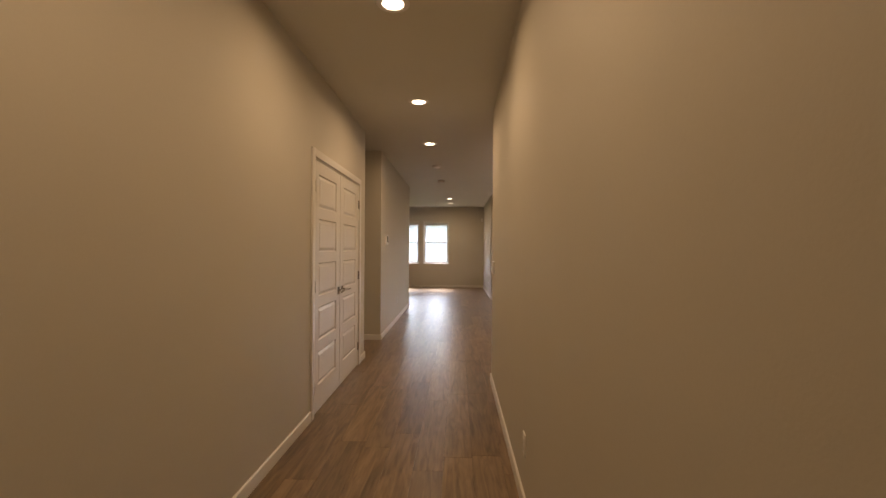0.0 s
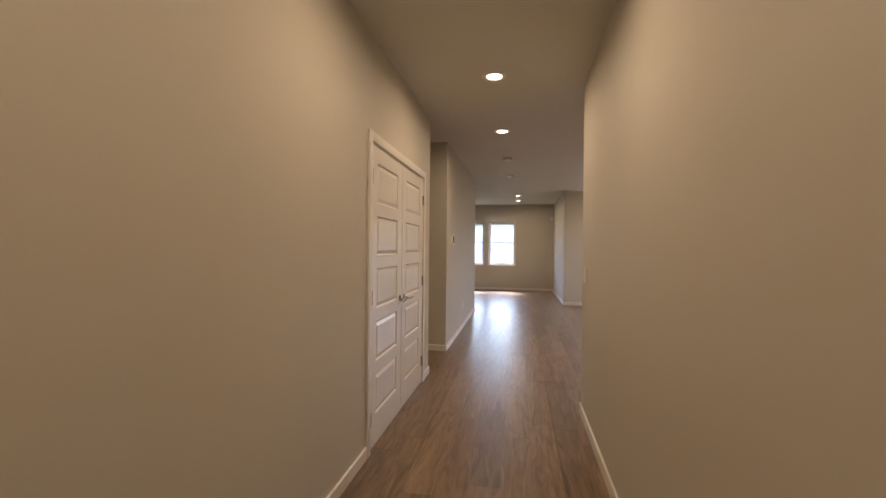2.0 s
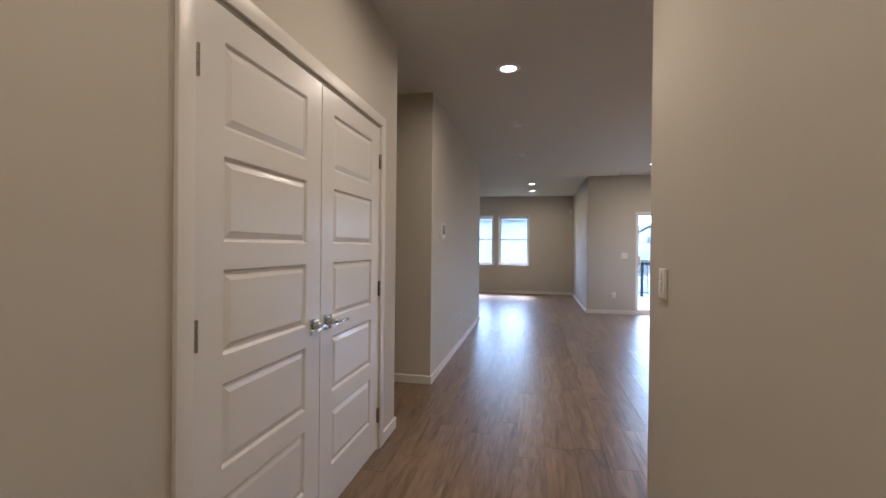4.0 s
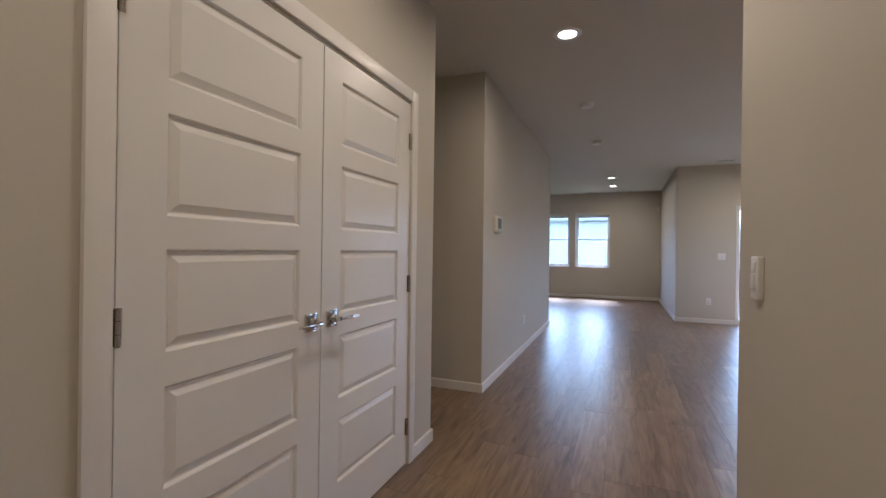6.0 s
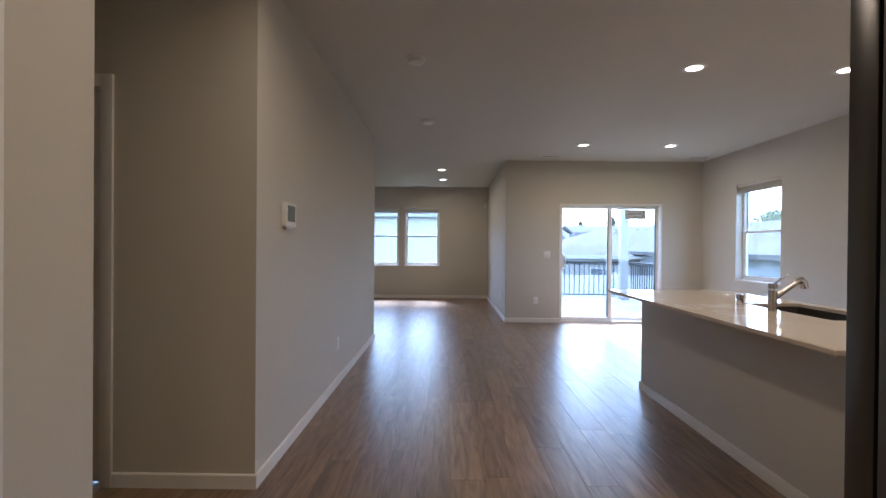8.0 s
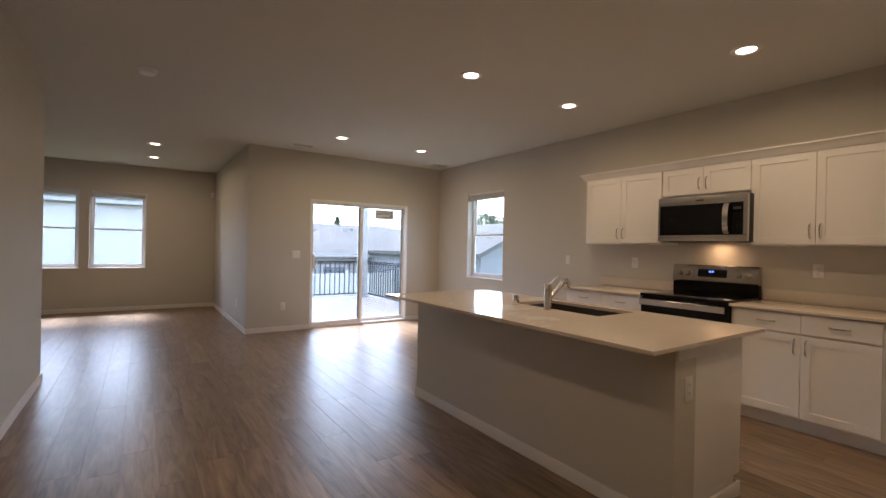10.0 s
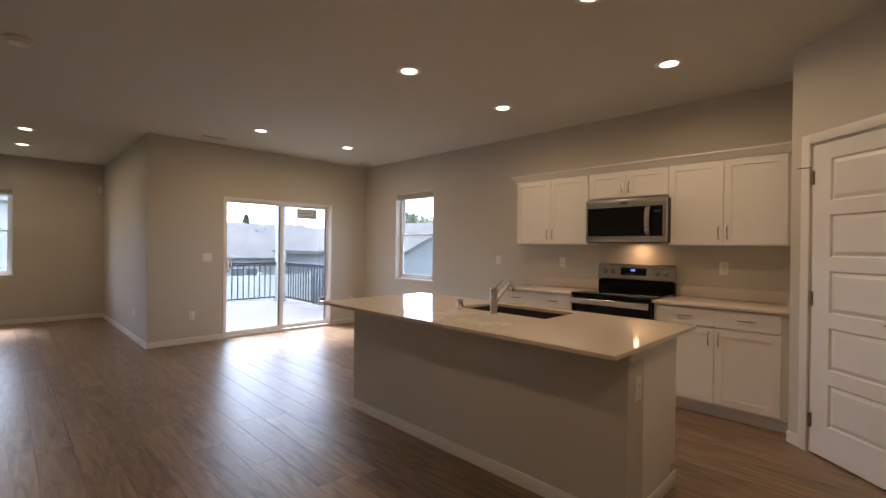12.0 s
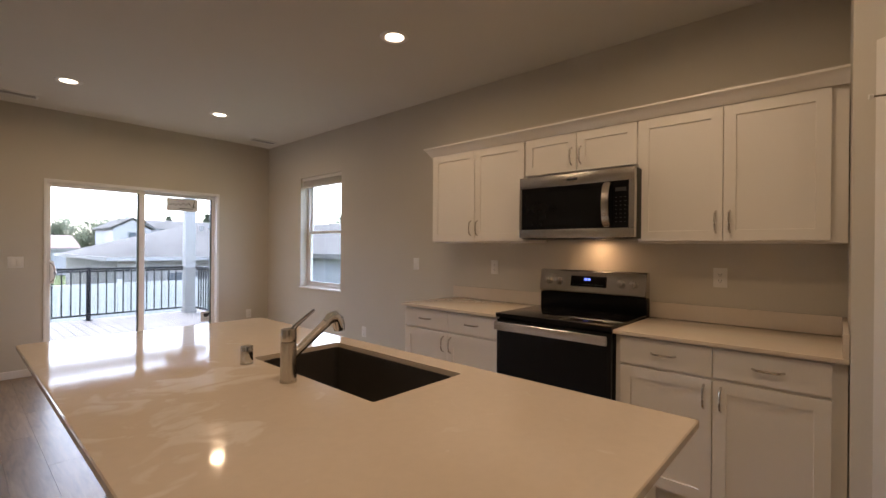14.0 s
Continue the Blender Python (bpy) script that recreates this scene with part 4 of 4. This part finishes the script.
# stickers on the sliding door
PAPER = material("paper_label", (0.62, 0.63, 0.64), 0.6, vary=0.03)
st = thing("window_sticker", "pale grey paper label on the glass door", "sticker", pose(SX0 + 1.144, SLIDE_Y + 0.0885, 1.774))
part("sheet", boxm(0, 0.355, 0, 0.0008, 0, 0.16), PAPER, st)
bm = bmesh.new()
tube(bm, [(0.03, -0.001, 0.075), (0.08, -0.001, 0.09), (0.10, -0.001, 0.07), (0.13, -0.001, 0.10), (0.15, -0.001, 0.075), (0.19, -0.001, 0.105), (0.21, -0.001, 0.075), (0.25, -0.001, 0.11), (0.27, -0.001, 0.075)], 0.005, 6)
tube(bm, [(0.30, -0.001, 0.045), (0.315, -0.001, 0.14)], 0.006, 6), tube(bm, [(0.285, -0.001, 0.06), (0.335, -0.001, 0.05), (0.30, -0.001, 0.08)], 0.005, 6)
part("logo_shape", bm, SCREEN, st, "dark slanted logo shape")
part("print_bar", boxm(0.14, 0.30, -0.001, -0.0002, 0.030, 0.040), SCREEN, st)
st = thing("window_sticker", "small white rating label low on the glass door", "sticker", pose(SX0 + 1.545, SLIDE_Y + 0.0885, 0.345))
part("sheet", boxm(0, 0.115, 0, 0.0008, 0, 0.13), PAPER, st)
bm = boxm(0.035, 0.10, -0.001, -0.0002, 0.070, 0.108)
box(bm, 0.045, 0.085, -0.001, -0.0002, 0.058, 0.070), box(bm, 0.095, 0.108, -0.001, -0.0002, 0.095, 0.118)
part("logo_shape", bm, DARK, st, "black map-like shape")
part("print_bar", boxm(0.01, 0.10, -0.001, -0.0002, 0.03, 0.034), SCREEN, st)

# ---- deck and garden ----
GROUND_Z = -1.8
GRASS = material("lawn", (0.075, 0.10, 0.035), 0.9, spec=0.12, vary=0.25, vary_scale=0.12, fine=0.3, fine_scale=4)
DECK = material("pale_deck_board", (0.17, 0.16, 0.15), 0.6, spec=0.12, vary=0.08, vary_scale=2, fine=0.1, fine_scale=40, per_object=0.08, stretch=(6, 0.6, 1))
RAIL = material("black_metal_rail", (0.022, 0.024, 0.028), 0.45, spec=0.12, vary=0.05)
SIDING = material("pale_siding", (0.46, 0.455, 0.46), 0.6, spec=0.12, vary=0.04, vary_scale=0.6)
BLUE_SIDING = material("blue_grey_siding", (0.24, 0.25, 0.265), 0.65, spec=0.12, vary=0.05, vary_scale=0.6)
TAN_SIDING = material("grey_siding", (0.28, 0.278, 0.268), 0.65, spec=0.12, vary=0.05, vary_scale=0.6)
SHINGLE = material("grey_shingles", (0.105, 0.105, 0.100), 0.9, spec=0.1, vary=0.16, vary_scale=0.6, fine=0.5, fine_scale=5, bump=0.01, bump_scale=12, stretch=(1, 1, 3))
RED_ROOF = material("brown_red_shingles", (0.27, 0.205, 0.185), 0.9, spec=0.12, vary=0.1, fine=0.2, fine_scale=6)
FASCIA = material("white_fascia", (0.36, 0.36, 0.355), 0.5, spec=0.12, vary=0.02)
BARK = material("bark", (0.12, 0.09, 0.07), 0.9, vary=0.2, vary_scale=4)
LEAF = material("leaves", (0.115, 0.135, 0.095), 0.7, per_object=0.12, vary=0.3, vary_scale=0.8)
ln, ll = LEAF.node_tree.nodes, LEAF.node_tree.links
glow, both = ln.new("ShaderNodeBsdfTranslucent"), ln.new("ShaderNodeMixShader")
glow.inputs[0].default_value, both.inputs[0].default_value = (0.20, 0.23, 0.15, 1), 0.5
ll.new(ln["Principled BSDF"].outputs[0], both.inputs[1]), ll.new(glow.outputs[0], both.inputs[2])
ll.new(both.outputs[0], ln["Material Output"].inputs["Surface"])
WINDOW_DARK = material("house_window_glass", (0.10, 0.12, 0.14), 0.1)

solid("ground", boxm(-1500, 1500, -1500, 1500, GROUND_Z - 0.5, GROUND_Z), GRASS, "flat green lawn and gardens", "ground", "structure")
DX0, DX1, DY0, DY1, DZ = 1.185, 4.98, SLIDE_Y + 0.145, 15.80, -0.045
deck = solid("deck", boxm(DX0, DX1, DY0, DY1, DZ - 0.25, DZ - 0.03), FASCIA, "raised deck floored with pale grey-beige boards", "deck", "structure")
for x, y in ((1.4, 15.6), (4.7, 15.6), (4.7, 12.0), (1.4, 12.0)):
    o = part("deck_post", boxm(x - 0.07, x + 0.07, y - 0.07, y + 0.07, GROUND_Z, DZ - 0.25), FASCIA, deck)
board = mesh_of("deck_board", boxm(0, 0.137, 0, DY1 - DY0, -0.028, 0, bevel=0.002, segments=1), DECK)
for k in range(27):
    o = new("deck_board", board)
    o.parent, o.location = deck, (DX0 + 0.005 + 0.14 * k, DY0, DZ)


def railing(x, y, turn, length, posts):
    t = thing("deck_railing", "black metal deck railing with thin square balusters", "railing", pose(x, y, DZ, 0, 0, turn), "deck railings")
    part("top_rail", boxm(0, length, -0.032, 0.032, 0.925, 0.965, bevel=0.004), RAIL, t)
    part("under_rail", boxm(0, length, -0.016, 0.016, 0.885, 0.915), RAIL, t)
    part("bottom_rail", boxm(0, length, -0.016, 0.016, 0.085, 0.115), RAIL, t)
    bal = mesh_of("baluster", boxm(-0.0095, 0.0095, -0.0095, 0.0095, 0.115, 0.885), RAIL)
    n = int(length / 0.126)
    for k in range(1, n):
        o = new("baluster", bal)
        o.parent, o.location = t, (length * k / n, 0, 0)
    for p in posts:
        bm = boxm(p - 0.032, p + 0.032, -0.032, 0.032, 0, 0.98, bevel=0.003)
        box(bm, p - 0.065, p + 0.065, -0.065, 0.065, 0, 0.014, bevel=0.002)
        part("post", bm, RAIL, t)


railing(1.20, 15.60, 0, 3.36, (0.04, 1.80))
railing(4.77, 15.44, -90, 15.44 - DY0 - 0.02, (1.9, 3.74))
col = thing("porch_column", "square white porch column on the deck", "column", pose(4.66, 15.55, DZ))
part("shaft", boxm(-0.095, 0.095, -0.095, 0.095, 0.0, 2.60, bevel=0.004), FASCIA, col)
part("base_trim", boxm(-0.115, 0.115, -0.115, 0.115, 0.001, 0.12, bevel=0.004), FASCIA, col)
bm = boxm(JOG_X + 0.16, 5.0, 15.45, 15.65, 2.555, 2.80, bevel=0.01)
solid("porch_beam", bm, FASCIA, "white beam carried by the porch column", "beam", "structure")

# white garden fence
FENCE = material("white_fence_vinyl", (0.62, 0.62, 0.61), 0.5, spec=0.12, vary=0.03, vary_scale=1.5)
fn = thing("garden_fence", "white vinyl privacy fence along the garden", "fence", pose(-2, 24.3, GROUND_Z + 0.02))
for k in range(16):
    x = 2.44 * k
    part("post", boxm(x - 0.065, x + 0.065, -0.065, 0.065, 0, 1.92, bevel=0.006), FENCE, fn)
    bm = boxm(x + 0.065, x + 2.375, -0.03, 0.03, 0.05, 0.19)
    box(bm, x + 0.065, x + 2.375, -0.03, 0.03, 1.66, 1.80)
    part("rail", bm, FENCE, fn)
    bm = bmesh.new()
    for j in range(14):
        box(bm, x + 0.067 + 0.165 * j, x + 0.067 + 0.165 * j + 0.159, -0.012, 0.012, 0.19, 1.66)
    part("panel", bm, FENCE, fn)


def lap_wall(bm, x0, x1, y0, y1, z0, z1, step=0.18):
    """Four walls of overlapping boards."""
    n = max(1, int((z1 - z0) / step))
    for k in range(n):
        a, b = z0 + (z1 - z0) * k / n, z0 + (z1 - z0) * (k + 1) / n
        lo = [bm.verts.new(p) for p in ((x0 - 0.015, y0 - 0.015, a), (x1 + 0.015, y0 - 0.015, a), (x1 + 0.015, y1 + 0.015, a), (x0 - 0.015, y1 + 0.015, a))]
        hi = [bm.verts.new(p) for p in ((x0, y0, b), (x1, y0, b), (x1, y1, b), (x0, y1, b))]
        for q in range(4):
            bm.faces.new((lo[q], lo[(q + 1) % 4], hi[(q + 1) % 4], hi[q]))
        bm.faces.new(lo[::-1])
    return bm


def house_window(parent, x, y, z, turn, w=1.1, h=1.2):
    t = part("window", boxm(-w / 2, w / 2, -0.05, 0.02, -h / 2, h / 2, bevel=0.01), FASCIA, parent)
    t.matrix_basis = pose(x, y, z, 0, 0, turn)
    part("pane", boxm(-w / 2 + 0.09, -0.03, -0.056, -0.05, -h / 2 + 0.09, h / 2 - 0.09), WINDOW_DARK, t)
    part("pane", boxm(0.03, w / 2 - 0.09, -0.056, -0.05, -h / 2 + 0.09, h / 2 - 0.09), WINDOW_DARK, t)


def house(label, x0, x1, y0, y1, eave, ridge, siding, roof_mat, along="x", hip=0.0, over=0.45, windows=()):
    """A house with lap siding and a gable or hip roof, its ridge along x or y."""
    t = thing("house", label, "house", pose(x0, y0, GROUND_Z), "neighbouring houses")
    w, d, e, r = x1 - x0, y1 - y0, eave - GROUND_Z, ridge - GROUND_Z
    wl = part("wall", lap_wall(bmesh.new(), 0, w, 0, d, 0, e), siding, t)
    bm = bmesh.new()
    if along == "x":
        c = [(-over, -over, e), (w + over, -over, e), (w + over, d + over, e), (-over, d + over, e)]
        top = [(hip - over, d / 2, r), (w - hip + over, d / 2, r)]
        faces = [(0, 1, 5, 4), (2, 3, 4, 5), (1, 2, 5), (3, 0, 4), (0, 3, 2, 1)]
    else:
        c = [(-over, -over, e), (w + over, -over, e), (w + over, d + over, e), (-over, d + over, e)]
        top = [(w / 2, hip - over, r), (w / 2, d - hip + over, r)]
        faces = [(1, 2, 5, 4), (3, 0, 4, 5), (0, 1, 4), (2, 3, 5), (0, 3, 2, 1)]
    if hip:
        v = [bm.verts.new(p) for p in c + top]
        for f in faces:
            bm.faces.new([v[i] for i in f])
        rf = part("roof", bm, roof_mat, t)
    else:
        th = 0.16
        v = [bm.verts.new(p) for p in c + top] + [bm.verts.new((p[0], p[1], p[2] + th)) for p in c + top]
        for f in faces[:2]:
            bm.faces.new([v[i] for i in f]), bm.faces.new([v[i + 6] for i in f])
        rims = ((0, 1), (2, 3), (1, 5), (5, 2), (3, 4), (4, 0)) if along == "x" else ((1, 2), (3, 0), (0, 4), (4, 1), (2, 5), (5, 3))
        for i, j in rims:
            bm.faces.new((v[i], v[j], v[j + 6], v[i + 6]))
        rf = part("roof", bm, roof_mat, t)
        bm = bmesh.new()
        if along == "x":
            tri = [((0, 0, e), (0, d, e), (0, d / 2, r - 0.1)), ((w, 0, e), (w, d, e), (w, d / 2, r - 0.1))]
        else:
            tri = [((0, 0, e), (w, 0, e), (w / 2, 0, r - 0.1)), ((0, d, e), (w, d, e), (w / 2, d, r - 0.1))]
        for q in tri:
            bm.faces.new([bm.verts.new(p) for p in q])
        part("gable", bm, siding, t)
    fb = boxm(-over - 0.02, w + over + 0.02, -over - 0.03, -over, e - 0.09, e + 0.07)
    box(fb, -over - 0.03, -over, -over, d + over, e - 0.09, e + 0.07)
    if hip or along == "x":
        part("gutter", fb, FASCIA, t)
    for x, y, z, turn, ww, hh in windows:
        house_window(wl, x, y, z, turn, ww, hh)
    return t, rf


h1, r1 = house("single-storey grey house with a hipped shingle roof", 5.9, 19.5, 27.4, 39.5, 0.80, 2.75, TAN_SIDING, SHINGLE, "x", 5.6, windows=((2.4, 0, 1.5, 0, 1.4, 1.1), (7.4, 0, 1.5, 0, 1.6, 1.1)))
for x, y in ((4.6, 4.2), (5.2, 4.6), (6.3, 5.0), (6.9, 5.1)):
    bm = boxm(x, x + 0.2, y, y + 0.2, 3.7 + 0.05 * y, 4.06 + 0.05 * y)
    part("roof_vent", bm, TAN_SIDING, r1)
house("two-storey white house with a grey gable roof", 12.7, 16.1, 62, 70.5, 3.1, 4.25, SIDING, SHINGLE, "y", over=0.3, windows=((2.1, 0, 4.2, 0, 1.7, 0.9), (0, 4.5, 3.9, 90, 0.8, 1.0)))
house("two-storey white house with a long grey roof", 17.7, 23.5, 65, 73, 3.2, 4.4, SIDING, SHINGLE, "x")
house("two-storey grey house with white-framed windows", 18.6, 25.4, 52, 62, 2.6, 3.9, TAN_SIDING, SHINGLE, "x", 3.0, windows=((5.2, 0, 3.55, 0, 2.0, 1.2), (2.0, 0, 3.55, 0, 1.4, 1.1)))
house("pale gabled house with white trim", 26.4, 32.5, 50, 60, 1.5, 3.6, SIDING, SHINGLE, "y", windows=((3.0, 0, 2.4, 0, 1.6, 1.1),))
house("small white house with a brown-red roof", 4.5, 10.2, 66, 76, 0.9, 2.3, SIDING, RED_ROOF, "x", windows=((3.2, 0, 2.0, 0, 1.2, 0.9),))
house("blue-grey house with a steep gable and white trim", 10.3, 15.3, 17.5, 29, 0.95, 2.25, BLUE_SIDING, SHINGLE, "y", windows=((2.5, 0, 1.6, 0, 1.6, 1.2), (0, 5, 1.7, -90, 1.2, 1.1)))
house("pale lap-sided house seen past the living room windows", -15.0, 2.0, 28, 40, 2.95, 3.9, SIDING, SHINGLE, "x", windows=((3.0, 0, 2.2, 0, 1.4, 1.3),))


def leaf_cloud(rng, clumps, count, size):
    """Many small leaf cards scattered in uneven clumps."""
    co = []
    for k in range(count):
        c, r = clumps[rng.randrange(len(clumps))]
        while True:
            p = Vector((rng.uniform(-1, 1), rng.uniform(-1, 1), rng.uniform(-1, 1)))
            if 0.25 < p.length < 1:
                break
        p = Vector(c) + Vector((p.x * r, p.y * r, p.z * r * 0.8))
        e = Euler((rng.uniform(0, 6.3), rng.uniform(0, 6.3), rng.uniform(0, 6.3))).to_matrix()
        s = size * rng.uniform(0.6, 1.4)
        co += [p + e @ Vector(q) * s for q in ((-0.5, 0, 0), (0, -0.28, 0.08), (0.55, 0, 0), (0, 0.28, 0.08))]
    me = bpy.data.meshes.new("crown")
    me.from_pydata([tuple(p) for p in co], [], [(4 * k, 4 * k + 1, 4 * k + 2, 4 * k + 3) for k in range(count)])
    me.materials.append(LEAF)
    return me


def tree(x, y, height, spread, seed, conifer=False):
    rng = random.Random(seed)
    t = thing("tree", "tall green conifer tree behind the houses" if conifer else "leafy green broad-leaved tree behind the houses", "tree", pose(x, y, GROUND_Z), "background trees")
    bm = tube(bmesh.new(), [(0, 0, 0), (0.1, 0.05, height * 0.35), (0.0, 0.1, height * 0.65), (0.05, 0, height * 0.93)], [height * 0.028, height * 0.02, height * 0.012, height * 0.004], 9)
    clumps = []
    for k in range(26 if conifer else 18):
        if conifer:
            u = k / 26
            a = rng.uniform(0, 6.3)
            rr = spread * (1 - u) * 0.6
            c = (rr * math.cos(a), rr * math.sin(a), height * (0.15 + 0.83 * u))
            clumps.append((c, 0.35 + spread * 0.42 * (1 - u)))
        else:
            a, rr = rng.uniform(0, 6.3), spread * math.sqrt(rng.random()) * 0.75
            c = (rr * math.cos(a), rr * math.sin(a), height * (0.42 + 0.5 * rng.random() * (1 - 0.4 * rr / spread)))
            clumps.append((c, spread * rng.uniform(0.22, 0.42)))
        tube(bm, [(0, 0, c[2] * 0.72), tuple(0.5 * q + (0, 0, 0.39 * c[2])[i] for i, q in enumerate(c)), c], [height * 0.008, height * 0.005, height * 0.002], 6)
    part("trunk", bm, BARK, t)
    crown = new("crown", leaf_cloud(rng, clumps, 2600, 0.34))
    crown.parent = t


for k, (x, y, h, s, con) in enumerate(((6.5, 84, 8.6, 4.0, False), (12.0, 88, 8.0, 4.4, False), (16.5, 84, 7.6, 3.6, False), (20, 92, 9.0, 4.2, False), (26, 90, 8.4, 2.4, True), (13.6, 80, 7.6, 3.6, False), (10.4, 83, 7.2, 3.4, False), (8.2, 78, 5.6, 2.6, False), (36, 66, 9.2, 3.0, True),
                                       (30, 84, 8.7, 2.6, True), (34, 76, 8.4, 4.0, False), (31, 44, 7.2, 3.2, False), (27, 33, 6.8, 3.0, False), (36, 40, 9.0, 2.4, True), (22, 30, 6.6, 2.8, False),
                                       (41, 52, 8.6, 4.2, False), (-4, 90, 8, 4.0, False))):
    tree(x, y, h, s, 40 + k, con)

# ---- floor planks, last ----
PW, PL, GAP = 0.182, 1.22, 0.0009


def plank_mesh(w, l):
    bm = bmesh.new()
    b = 0.0005
    lo = [bm.verts.new(p) for p in ((0, 0, -0.004), (w, 0, -0.004), (w, l, -0.004), (0, l, -0.004))]
    md = [bm.verts.new(p) for p in ((0, 0, -0.0012), (w, 0, -0.0012), (w, l, -0.0012), (0, l, -0.0012))]
    hi = [bm.verts.new(p) for p in ((b, b, 0), (w - b, b, 0), (w - b, l - b, 0), (b, l - b, 0))]
    for q in range(4):
        bm.faces.new((lo[q], lo[(q + 1) % 4], md[(q + 1) % 4], md[q])), bm.faces.new((md[q], md[(q + 1) % 4], hi[(q + 1) % 4], hi[q]))
    bm.faces.new(hi)
    return bm


rng = random.Random(7)
whole = mesh_of("plank", plank_mesh(PW - GAP, PL - GAP), PLANK, smooth=False)
far_v, far_f, near_count = [], [], 0


def stretches(x):
    """The stretches in y that the floor covers under a row of planks that begins at x."""
    c = x + PW / 2
    if c < HL:
        out = [(TH_Y1 - 0.06, FAR_Y + 0.02)]
        return [(5.16, TH_Y0 + 0.04)] + out if c > -2.9 else out
    if c < HR + 0.04:
        return [(BACK_Y - 0.02, FAR_Y + 0.02)]
    if c < JOG_X + 0.04:
        return [(3.90, FAR_Y + 0.02)]
    return [(3.90, SLIDE_Y + 0.04)] if c < 3.0 else [(4.5, SLIDE_Y + 0.04)]


cols = int((EAST - WEST) / PW) + 1
for c in range(cols):
    x = WEST + c * PW
    start = BACK_Y - rng.uniform(0, PL)
    for lo_y, hi_y in stretches(x):
        k = max(0, int((lo_y - start) / PL))
        while start + k * PL < hi_y:
            y0, y1 = max(start + k * PL, lo_y), min(start + (k + 1) * PL, hi_y)
            k += 1
            if y1 - y0 < 0.02:
                continue
            if y1 - y0 > PL - 1e-4 and near_count < 300 and -1.2 < x < 3.6 and 0.2 < y0 < 10.6 and (x < 1.9 or y0 < 6.5 or y0 > 7.9):
                o = new("plank", whole)
                o.parent, o.location = floor, (x, y0, 0)
                near_count += 1
                continue
            b = len(far_v)
            w, e = PW - GAP, 0.0005
            far_v += [(x, y0, -0.0016), (x + w, y0, -0.0016), (x + w, y1 - GAP, -0.0016), (x, y1 - GAP, -0.0016),
                      (x + e, y0 + e, 0), (x + w - e, y0 + e, 0), (x + w - e, y1 - GAP - e, 0), (x + e, y1 - GAP - e, 0)]
            far_f += [(b + 4, b + 5, b + 6, b + 7), (b, b + 1, b + 5, b + 4), (b + 1, b + 2, b + 6, b + 5), (b + 2, b + 3, b + 7, b + 6), (b + 3, b, b + 4, b + 7)]
me = bpy.data.meshes.new("planks")
me.from_pydata(far_v, [], far_f)
me.materials.append(PLANK)
ob = new("planks", me)
ob.parent = floor
tagged(ob, "further brown oak-look planks", "", "", "stuff")
